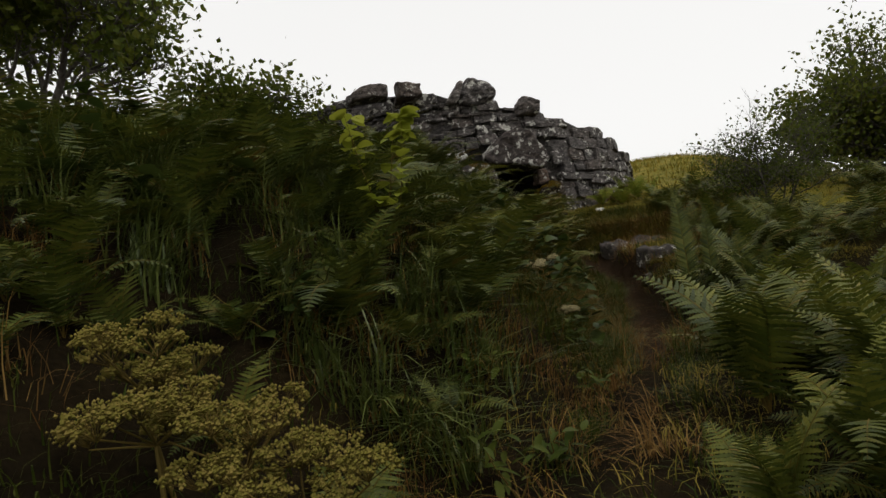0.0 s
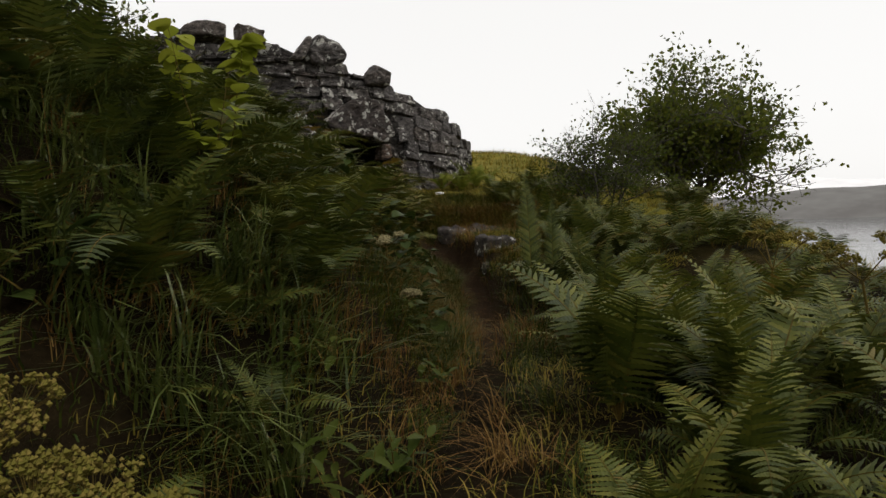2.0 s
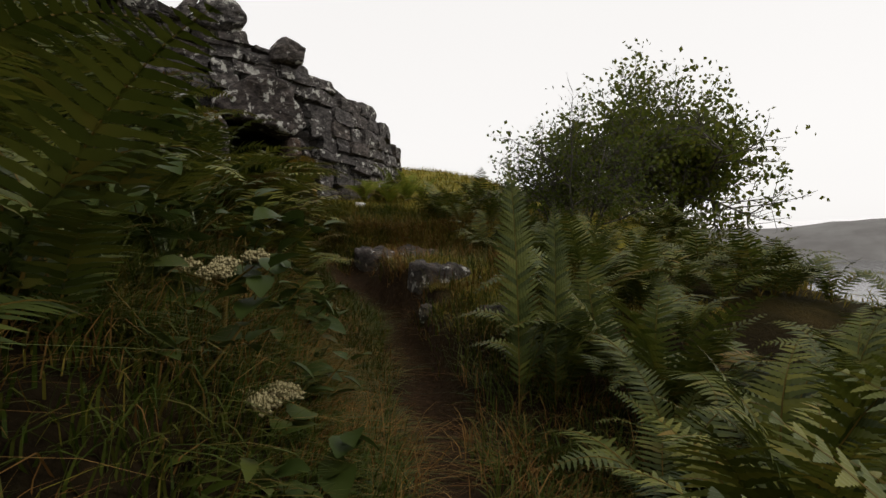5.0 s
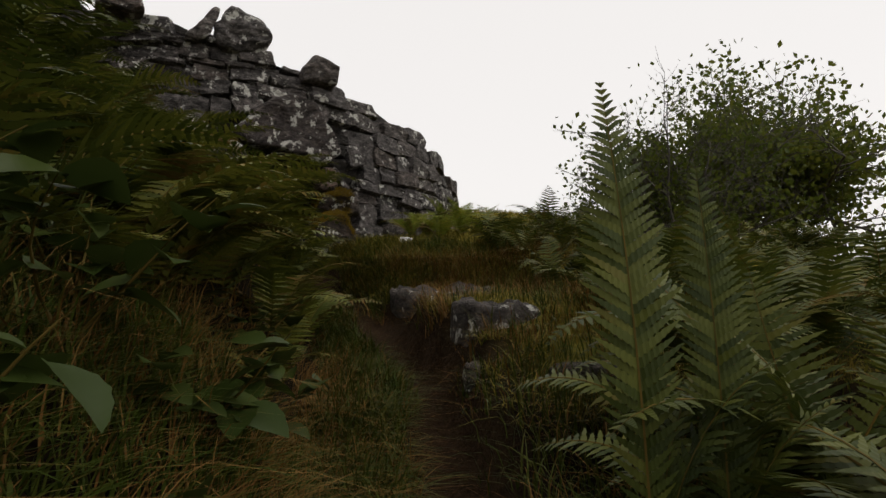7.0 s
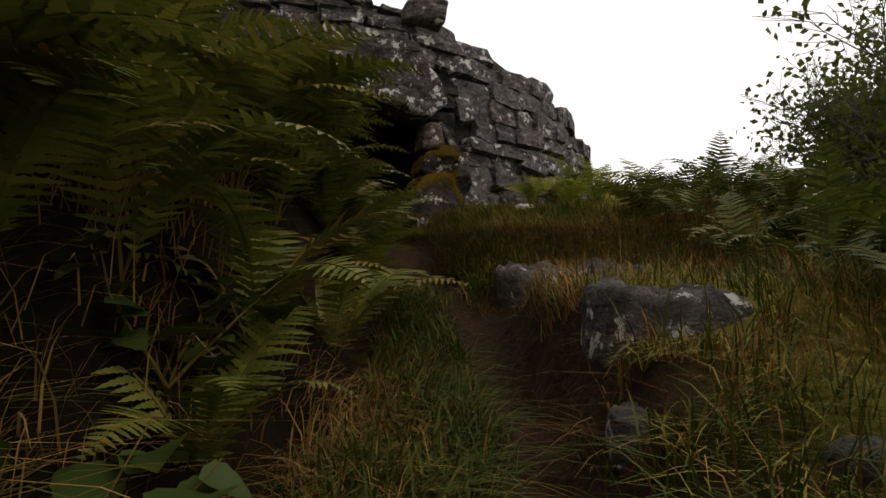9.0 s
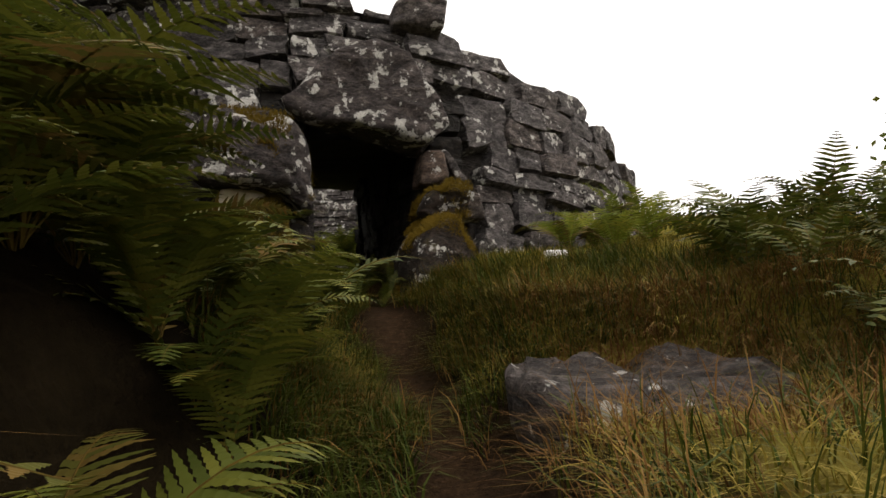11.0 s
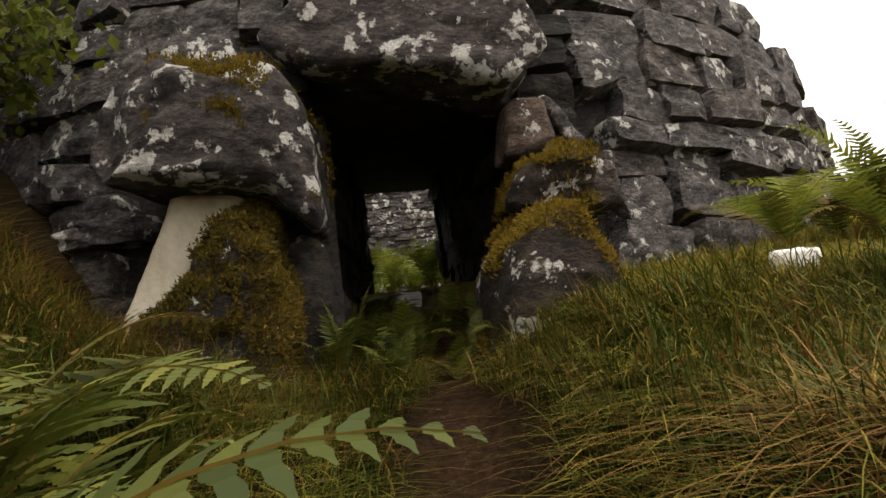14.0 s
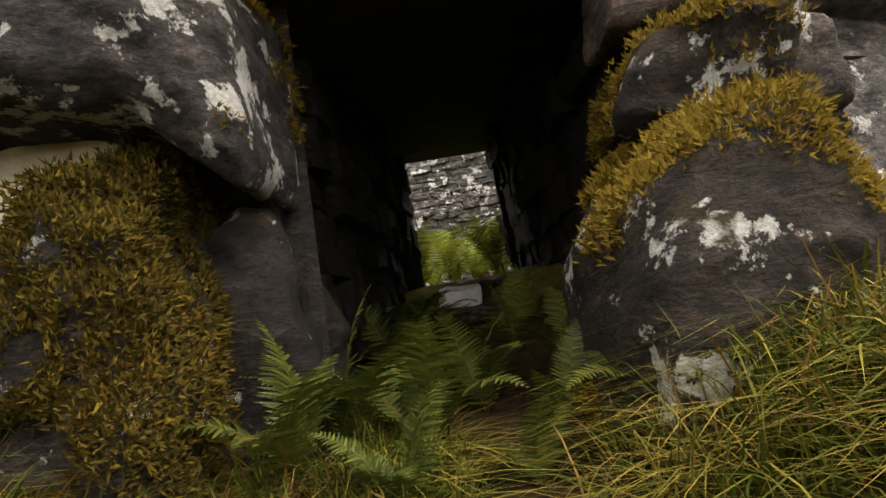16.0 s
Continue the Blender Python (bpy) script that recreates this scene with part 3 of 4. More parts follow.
def flat_rock(name, label, x, y, z, lx, ly, lz, turn, mat, seed, tilt=0):
    """A slab bedded in the turf."""
    verts, faces = [], []
    nu, nv = 44, 18
    for j in range(nv + 1):
        la = -math.pi / 2 + math.pi * j / nv
        w, v = abs(math.cos(la)) ** 0.22, math.copysign(abs(math.sin(la)) ** 0.3, math.sin(la))
        for i in range(nu):
            phi = 2 * math.pi * i / nu
            cx, sx = math.cos(phi), math.sin(phi)
            e = 1 / max(abs(cx) ** 2.6 + abs(sx) ** 2.6, 1e-6) ** (1 / 2.6)
            p = Vector((lx / 2 * w * e * cx, ly / 2 * w * e * sx, lz / 2 * v))
            q = p * 2.3 + Vector((seed * 5.1, 3, 0))
            p += min(lx, 1) * (0.07 * Vector(noise.noise_vector(q)) + 0.035 * Vector(noise.noise_vector(q * 3)))
            p.z += lz * (0.16 * round(2.5 * noise.noise(q * 1.6)) / 2.5 + 0.07 * noise.noise(q * 9))
            verts.append(p)
    for j in range(nv):
        for i in range(nu):
            q, r = j * nu + i, j * nu + (i + 1) % nu
            faces.append((q, r, r + nu, q + nu))
    ob = new(name, mesh_from(name, verts, faces, mat, True))
    ob.matrix_world = pose(x, y, z, tilt, 0, turn)
    return tagged(ob, label, "rock")


flat_rock("flat_rock", "flat grey slab forming a step beside the path", 1.9, 10.42, 0.83, 0.7, 0.72, 0.44, 12, PATHROCK, 1, 3)
flat_rock("flat_rock", "long weathered slab bedded in turf beside the path", 1.55, 12.7, 0.8, 1.3, 1.1, 0.6, 25, PATHROCK, 2, 5)
flat_rock("flat_rock", "small flat slab in the grass below the step", 1.78, 9.55, 0.6, 0.36, 0.26, 0.22, 5, PATHROCK, 3)
flat_rock("flat_rock", "low pale slab in the grass", 2.3, 9.1, 0.6, 0.46, 0.25, 0.22, 10, PATHROCK, 4)
flat_rock("flat_rock", "low weathered slab beside the path", 2.2, 12.25, 0.9, 0.7, 0.45, 0.25, 0, PATHROCK, 5)
flat_rock("pale_stone", "small white quartz stone lying in the grass", 0.94, 15.75, 1.9, 0.22, 0.11, 0.11, 20, PALE, 6)
flat_rock("rubble_stone", "pale fallen stone on the passage floor", *world_at(-0.12, 3.1, 2.1), 0.34, 0.22, 0.2, 40, PALE, 7, 15)
flat_rock("rubble_stone", "dark fallen stone on the passage floor", *world_at(0.12, 2.4, 1.85), 0.75, 0.5, 0.3, 20, PATHROCK, 8)
flat_rock("rubble_stone", "dark fallen stone on the passage floor", *world_at(0.1, 3.7, 2.05), 0.8, 0.5, 0.4, 35, PATHROCK, 9)
build_courses()


# ---- plants ----
def frond_mesh(seed, length=1.0, pairs=24, lobes=7, rise=0.75, arch=1.0, fine=True, mat=None, blade=0.0165):
    """A fern frond that rises along +x and arches over; pinnae taper to both ends, each cut into lobes."""
    r = random.Random(seed)
    n = 26
    pts, x, z, ang = [], 0.0, 0.0, math.radians(55 + 30 * rise)
    sway = r.uniform(-0.25, 0.25)
    for i in range(n + 1):
        t = i / n
        pts.append(Vector((x, sway * t * t * length * 0.4, z)))
        x += length / n * math.cos(ang)
        z += length / n * math.sin(ang)
        ang -= math.radians(95) * arch / n * (0.45 + 1.1 * t)
    verts, faces, mats = [], [], []

    def at(t):
        f = min(max(t, 0), 0.9999) * n
        i = int(f)
        return pts[i].lerp(pts[i + 1], f - i), (pts[i + 1] - pts[i]).normalized()
    for i in range(0, n, 2):
        p, q = pts[i], pts[min(i + 2, n)]
        w0, w1 = 0.0065 * length * (1.1 - i / n), 0.0065 * length * (1.1 - (i + 2) / n)
        b = len(verts)
        for c, w in ((p, w0), (q, w1)):
            verts += [c + Vector((0, w, 0)), c + Vector((0, -w * 0.5, -w)), c + Vector((0, -w * 0.5, w))]
        for k in range(3):
            faces.append((b + k, b + (k + 1) % 3, b + 3 + (k + 1) % 3, b + 3 + k))
            mats.append(1)
    for i in range(pairs):
        t = 0.14 + 0.85 * (i / (pairs - 1)) ** 0.92
        p, d = at(t)
        out = Vector((0, 1, 0))
        nor = d.cross(out).normalized()
        span = length * 0.2 * (math.sin(math.pi * min(1, (0.22 + 0.78 * (1 - t)))) ** 0.75) * min(1, 1.7 * (1.02 - t) ** 0.75 + 0.03)
        for side in (1, -1):
            span_i = span * r.uniform(0.88, 1.08)
            tilt = r.uniform(-0.2, 0.12)
            go = (out * side + d * 0.33 + nor * (0.16 + tilt)).normalized()
            across = (d - go * d.dot(go)).normalized()
            half = blade * length * (0.6 + 0.5 * math.sin(math.pi * t))
            b = len(verts)
            if fine:
                for k in range(lobes + 1):
                    f = k / lobes
                    w = max(half * (1 - f ** 1.6) ** 0.7 * (1.0 if k % 2 else 0.66), 0.0012)
                    c = p + go * span_i * f - nor * (0.2 * span_i * f * f)
                    verts += [c + across * w - go * w * 0.3 - nor * w * 0.25, c + across * -w - go * w * 0.3 - nor * w * 0.25]
                for k in range(lobes):
                    q = b + 2 * k
                    faces.append((q, q + 1, q + 3, q + 2))
                    mats.append(0)
            else:
                for f, w in ((0, 0.75), (0.5, 0.85)):
                    c = p + go * span_i * f - nor * (0.18 * span_i * f * f)
                    verts += [c + across * half * w, c - across * half * w]
                verts.append(p + go * span_i - nor * 0.18 * span_i)
                faces += [(b, b + 1, b + 3, b + 2), (b + 2, b + 3, b + 4)]
                mats += [0, 0]
    me = mesh_from("frond", verts, faces, mat or FERN)
    me.materials.append(RACHIS)
    me.polygons.foreach_set("material_index", mats)
    return me


FINE = [frond_mesh(k, 1.0, 27, 11, rise=(0.95, 0.6, 0.25, 0.75, 0.4, 1.1)[k], arch=(0.75, 1.1, 1.05, 1.3, 0.8, 0.5)[k]) for k in range(6)]
FINEDRY = [frond_mesh(20 + k, 1.0, 27, 11, rise=(0.5, 0.2)[k], arch=(1.1, 1.0)[k], mat=FERNDRY) for k in range(2)]
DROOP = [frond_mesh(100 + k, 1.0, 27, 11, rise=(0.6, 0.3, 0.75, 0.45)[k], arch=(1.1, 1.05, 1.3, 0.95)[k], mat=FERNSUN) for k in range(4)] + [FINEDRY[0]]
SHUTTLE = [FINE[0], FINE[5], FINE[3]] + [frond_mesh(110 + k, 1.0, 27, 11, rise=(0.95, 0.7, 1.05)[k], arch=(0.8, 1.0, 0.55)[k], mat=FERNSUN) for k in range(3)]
UPRIGHT = frond_mesh(77, 1.0, 46, 15, rise=1.12, arch=0.22, blade=0.0115)
MID_FRONDS = [frond_mesh(60 + k, 1.0, 25, 5, rise=(0.95, 0.6, 0.25, 0.75)[k], arch=(0.75, 1.1, 1.05, 1.3)[k]) for k in range(4)]
BRIGHT = [frond_mesh(80 + k, 1.0, 22, 5, rise=(0.95, 0.7, 0.5)[k], arch=(0.75, 1.0, 1.1)[k], mat=FERNSKYLIT) for k in range(3)]
COARSE = [frond_mesh(40 + k, 1.0, 18, 1, rise=(0.9, 0.55, 0.25, 0.7)[k], arch=(0.8, 1.1, 1.1, 1.3)[k], fine=False) for k in range(4)]
RF = random.Random(5)


def fern(x, y, size, fronds, fine, label, group, dz=0.0, dry=0.06, spread=(0, 360), pool=None, slim=1.0):
    z = float(height(x, y)) - 0.03 + dz
    root = new("fern")
    root.matrix_world = pose(x, y, z, 0, 0, RF.uniform(0, 360))
    base = RF.uniform(0, 360)
    for k in range(fronds):
        kinds = pool or ((FINEDRY if RF.random() < dry else FINE) if fine else MID_FRONDS)
        if spread[1] - spread[0] >= 360:
            a = base + 360 * k / fronds + RF.uniform(-20, 20)
        else:
            a = RF.uniform(*spread) - math.degrees(root.matrix_world.to_euler().z)
        ob = part("frond", RF.choice(kinds), root)
        s = size * RF.uniform(0.72, 1.12)
        ob.matrix_local = pose(0, 0, 0, RF.uniform(-14, 14), RF.uniform(-12, 10), a) @ Matrix.Diagonal((s, s * slim * RF.uniform(0.85, 1.2), s, 1))
    return tagged(root, label, "fern", group)


def thicket(name, label, places, mat=FERN):
    """Many ferns joined, where they stand too thick and too far off to be told apart."""
    verts, faces, mats, n = [], [], [], 0
    data = [(np.array([v.co[:] for v in me.vertices]), [tuple(p.vertices) for p in me.polygons], [p.material_index for p in me.polygons]) for me in COARSE]
    for x, y, size in places:
        z = float(height(x, y)) - 0.03
        base = RF.uniform(0, 360)
        for k in range(8):
            s = size * RF.uniform(0.75, 1.1)
            m = pose(x, y, z, RF.uniform(-14, 14), RF.uniform(-12, 10), base + 45 * k + RF.uniform(-20, 20))
            co, fs, mi = RF.choice(data)
            verts.append((co * s) @ np.array(m.to_3x3()).T + np.array(m.translation))
            faces.extend([tuple(q + n for q in f) for f in fs])
            mats.extend(mi)
            n += len(co)
    me = mesh_from(name, np.concatenate(verts).tolist(), faces, mat)
    me.materials.append(RACHIS)
    me.polygons.foreach_set("material_index", mats)
    tagged(new(name, me), label, "ferns", kind="stuff")


def taken(x, y):
    """Whether a place is kept free of ferns: the path, the step stones, the broch and the open turf by the gate."""
    d = float(path_x(y)) - x
    if -0.75 < d < 0.75 and y > 1.2:
        return True
    p = np.array([x, y]) - GATE
    s, a = p @ SIDE, p @ INWARD
    if (a > -0.75 and abs(s) < 3.0) or ((a - LONG) / (LONG + 0.25)) ** 2 + (s / (WIDE + 0.25)) ** 2 < 1:
        return True
    if a > -2.15 and -2.7 < s < 3:
        return True
    if 8.2 < y < 16.2 and -d < 1.9 and d < 0:
        return True
    return False


def plant_ferns():
    # the great ferns beside the start of the path
    for x, y, s, n in ((2.1, 3.75, 1.25, 12), (2.75, 3.3, 1.15, 11), (2.9, 4.5, 1.15, 10), (3.5, 3.7, 1.1, 10), (2.35, 5.0, 1.1, 10), (3.6, 5.0, 1.05, 9), (2.9, 5.8, 1.05, 9), (3.7, 6.4, 1.05, 9), (4.4, 4.4, 1.05, 9), (3.2, 2.4, 1.0, 9), (1.8, 1.95, 0.75, 10), (2.45, 1.7, 0.85, 10), (2.35, 2.5, 0.95, 11), (3.0, 1.3, 0.9, 9)):
        fern(x, y, s, n, True, "lush green shuttlecock fern beside the path", "ferns by the path", pool=SHUTTLE)
    # tall ferns at the bend
    for x, y, s, n in ((2.85, 7.7, 1.2, 8), (2.9, 8.5, 1.15, 8), (2.9, 7.0, 1.15, 8), (3.3, 9.4, 1.0, 8), (2.8, 10.0, 0.85, 7), (3.3, 10.6, 1.0, 7), (2.9, 11.3, 0.9, 7), (3.2, 12.6, 0.9, 7)):
        fern(x, y, s, n, True, "tall upright green fern beside the path", "ferns at the bend", dry=0.05)
    for x, y, tall, turn, slim in ((2.06, 7.3, 1.76, 84, 0.48), (2.32, 7.35, 1.42, 70, 0.48)):
        root = new("fern")
        root.matrix_world = pose(x, y, float(height(x, y)) - 0.03)
        for k, (da, s) in enumerate(((0, 1.0), (-75, 0.55), (-40, 0.5))):
            ob = part("frond", UPRIGHT if k == 0 else FINE[0], root)
            ob.matrix_local = pose(0, 0, 0, 0, 0, turn + da) @ Matrix.Diagonal((tall * s, tall * s * slim, tall * s, 1))
        tagged(root, "very tall upright fern close to the path", "fern", "ferns at the bend")
    # ferns hanging over the path from the bank by the gate
    for x, y, s, n in ((0.3, 7.9, 0.95, 9), (0.25, 8.6, 1.0, 9), (-0.1, 7.1, 1.0, 9), (0.5, 9.1, 0.85, 8), (-0.3, 6.2, 1.0, 9), (-0.2, 5.3, 0.95, 8), (0.35, 10.6, 1.0, 9), (-0.1, 11.6, 0.9, 9), (-0.4, 12.5, 0.85, 9), (0.4, 9.6, 1.0, 9), (-0.45, 11.4, 1.15, 9), (-0.75, 12.6, 1.1, 9), (-0.2, 10.3, 1.1, 9), (-1.9, 12.2, 1.2, 9), (-2.6, 12.9, 1.1, 8), (-1.1, 11.2, 1.2, 9),
                       (-0.1, 9.0, 1.1, 8), (-0.9, 9.9, 1.15, 8), (-3.5, 13.9, 1.0, 8)):
        fern(x - 0.1, y, s, n, True, "arching fern with browning tips hanging over the path", "ferns on the bank by the doorway", pool=DROOP)
    for x, y, s, n in ((-0.25, 12.0, 0.8, 9), (-0.6, 12.6, 0.75, 9), (-0.55, 12.3, 0.9, 9), (-0.65, 13.0, 0.85, 9), (0.1, 11.5, 0.75, 8)):
        fern(x, y, s, n, True, "broad arching fern with rusty tips beside the path", "ferns on the bank by the doorway", pool=DROOP)
    for k in range(11):
        y = 8.0 + 0.34 * k
        fern(float(path_x(y)) - RF.uniform(1.2, 1.45), y, RF.uniform(0.85, 1.1), 7, True, "arching fern overhanging a dark hollow in the bank", "ferns over the hollow", dz=0.05, spread=(-75, 75), pool=DROOP)
    for x, y, s, n in ((-0.15, 12.1, 0.9, 9), (-0.45, 12.9, 0.85, 9), (-0.1, 11.4, 0.9, 8)):
        fern(x, y, s, n, True, "arching green fern hanging over the path", "ferns on the bank by the doorway", pool=DROOP[:4])
    # ferns against the wall, on the turf bank
    for x, y, s, n in ((1.0, 16.75, 0.8, 9), (1.3, 17.1, 0.9, 9), (1.6, 17.3, 0.95, 9), (1.5, 16.7, 0.8, 9), (1.95, 17.1, 0.9, 9), (2.3, 17.5, 0.7, 7), (1.9, 18.0, 0.7, 7)):
        fern(x, y, s, n, True, "yellow-green fern growing against the wall", "ferns against the wall", pool=BRIGHT + [FINEDRY[0]])
    # in the doorway and the court
    for s, a, z, size, n in ((-0.45, 0.35, 0.0, 0.5, 6), (-0.25, 0.9, 0.0, 0.5, 6), (0.15, 0.1, 0, 0.35, 5), (0.4, 0.25, 0, 0.32, 5), (-0.5, 1.5, 0, 0.6, 7), (-0.45, 2.3, 0.1, 0.55, 6), (0.0, -0.25, 0, 0.35, 5), (-0.3, 0.0, 0, 0.55, 7), (-0.1, 0.6, 0, 0.55, 7), (0.1, 1.3, 0, 0.5, 7), (-0.3, 1.9, 0, 0.55, 7), (0.35, -0.2, 0, 0.35, 6), (0.3, 0.8, 0, 0.4, 6), (-0.66, -0.2, 0, 0.5, 7), (-0.55, 0.1, 0, 0.6, 7), (-0.35, -0.45, 0, 0.4, 6)):
        p = world_at(s, a, 0)
        fern(p[0], p[1], size, n, True, "small dark green fern on the passage floor", "ferns in the passage", dz=z, dry=0)
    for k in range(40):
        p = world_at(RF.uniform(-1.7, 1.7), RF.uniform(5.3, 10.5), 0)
        fern(p[0], p[1], RF.uniform(0.8, 1.1), 7, False, "green fern in the open court, coloured bright as if sky-lit", "ferns in the court", dz=0.1, pool=BRIGHT)
    # the bank and the slope, nearer in full detail
    count, far = 0, []
    while count < 135:
        x, y = RF.uniform(-5.5, 0.2), RF.uniform(3.2, 14.5)
        if not taken(x, y):
            count += 1
            if x > -2.4:
                fern(x, y, RF.uniform(0.75, 1.2), 8, False, "dark green fern on the steep bank", "ferns on the bank")
            else:
                far.append((x, y, RF.uniform(0.75, 1.2)))
    thicket("fern_thicket", "thicket of dark ferns on top of the bank", far)
    thicket("fern_thicket", "olive and rusty bracken along the top of the bank",
            [(RF.uniform(-8.5, -3.2), RF.uniform(6.5, 11.5), RF.uniform(0.55, 0.85)) for _ in range(75)], FERNDRY)
    count, rest = 0, []
    while count < 165:
        x, y = RF.uniform(2.2, 7.2), RF.uniform(1.6, 16.5)
        if not taken(x, y):
            count += 1
            if x < 4.6 and y < 9:
                fern(x, y, RF.uniform(0.65, 1.0), 7, False, "green fern in the bracken beside the path", "ferns beside the path")
            else:
                rest.append((x, y, RF.uniform(0.65, 1.0)))
    thicket("fern_thicket", "thicket of green ferns on the slope below the path", rest)
    count = 0
    while count < 48:
        x, y = RF.uniform(-5, 0.2), RF.uniform(1.9, 5.2)
        count += 1
        fern(x, y, RF.uniform(0.55, 0.9), 6, False, "dark green fern at the foot of the bank", "ferns on the bank", dry=0.05)
    for x, y, size in ((-1.5, 2.2, 0.7), (-2.1, 2.7, 0.75), (-1.9, 1.8, 0.65), (-2.7, 2.3, 0.75), (-1.2, 2.8, 0.6), (-2.4, 1.5, 0.7), (-1.5, 1.3, 0.55), (-3.2, 2.8, 0.8)):
        fern(x, y, size, 8, False, "green fern at the foot of the bank", "ferns on the bank")


plant_ferns()


def blades(name, label, xy, length, width, mat, lean=0.5, seed=1, group=""):
    """A sward of single blades, each a bent, tapering strip."""
    g = np.random.default_rng(seed)
    n = len(xy)
    x, y = xy[:, 0], xy[:, 1]
    z = height(x, y) - 0.02
    hx = (height(x + 0.2, y) - height(x - 0.2, y)) / 0.4
    hy = (height(x, y + 0.2) - height(x, y - 0.2)) / 0.4
    a = np.arctan2(-hy, -hx) + g.normal(0, 1.25, n) + 1.2 * np.sin(1.7 * x + 0.6 * y) * np.cos(1.3 * y)
    ln = length * g.uniform(0.45, 1.25, n)
    bend = lean * g.uniform(0.3, 2.0, n)
    w = width * g.uniform(0.6, 1.3, n)
    dx, dy = np.cos(a), np.sin(a)
    ts = (0.0, 0.38, 0.72, 1.0)
    verts = np.zeros((n, 7, 3))
    k = 0
    for t, wf in zip(ts, (1.0, 0.85, 0.55, 0.0)):
        out_ = ln * bend * t * t * 0.85
        up = ln * (t - 0.5 * np.minimum(bend, 1.6) * t * t)
        c = np.stack([x + dx * out_, y + dy * out_, z + up], 1)
        if wf:
            off = np.stack([-dy * w * wf / 2, dx * w * wf / 2, np.zeros(n)], 1)
            verts[:, k], verts[:, k + 1] = c - off, c + off
            k += 2
        else:
            verts[:, k] = c
    b = (np.arange(n) * 7)[:, None]
    quads = np.concatenate([b + [0, 1, 3, 2], b + [2, 3, 5, 4]])
    tris = b + [4, 5, 6]
    me = mesh_from(name, verts.reshape(-1, 3).tolist(), quads.tolist() + tris.tolist(), mat)
    return tagged(new(name, me), label, "grass", group, "stuff")


def scatter(n, x0, x1, y0, y1, keep, seed, clump=0.0):
    g = np.random.default_rng(seed)
    got = np.zeros((0, 2))
    while len(got) < n:
        if clump:
            c = np.stack([g.uniform(x0, x1, max(4, n // 40)), g.uniform(y0, y1, max(4, n // 40))], 1)
            p = np.repeat(c, 40, 0) + g.normal(0, clump, (len(c) * 40, 2))
        else:
            p = np.stack([g.uniform(x0, x1, n), g.uniform(y0, y1, n)], 1)
        got = np.concatenate([got, p[keep(p[:, 0], p[:, 1])]])
    return got[:n]


def off_path(w):
    def f(x, y):
        d = path_x(y) - x
        q0, q1 = x - GATE[0], y - GATE[1]
        s, a = q0 * SIDE[0] + q1 * SIDE[1], q0 * INWARD[0] + q1 * INWARD[1]
        inside = ((a - LONG) / (LONG - 0.1)) ** 2 + (s / (WIDE - 0.1)) ** 2 < 1
        rocks = ((np.abs(x - 1.9) < 0.32) & (np.abs(y - 10.32) < 0.42)) | (np.hypot(x - 1.5, y - 12.6) < 0.68) | (np.hypot(x - 1.78, y - 9.5) < 0.17)
        edge = w * (0.75 + 0.5 * np.sin(3.1 * y) * np.sin(1.3 * y + 1))
        hollow = (y > 8.3) & (y < 11.6) & (d > 0.8) & (d < 2.0)
        return ((np.abs(d) > edge) | (y < 2.5)) & ~inside & ~rocks & ~hollow
    return f


def bank_side(x, y):
    d = path_x(y) - x
    hollow = (y > 8.3) & (y < 11.6) & (d > 0.8)
    return (d > 0.22) & (d < 2.2) & ~hollow


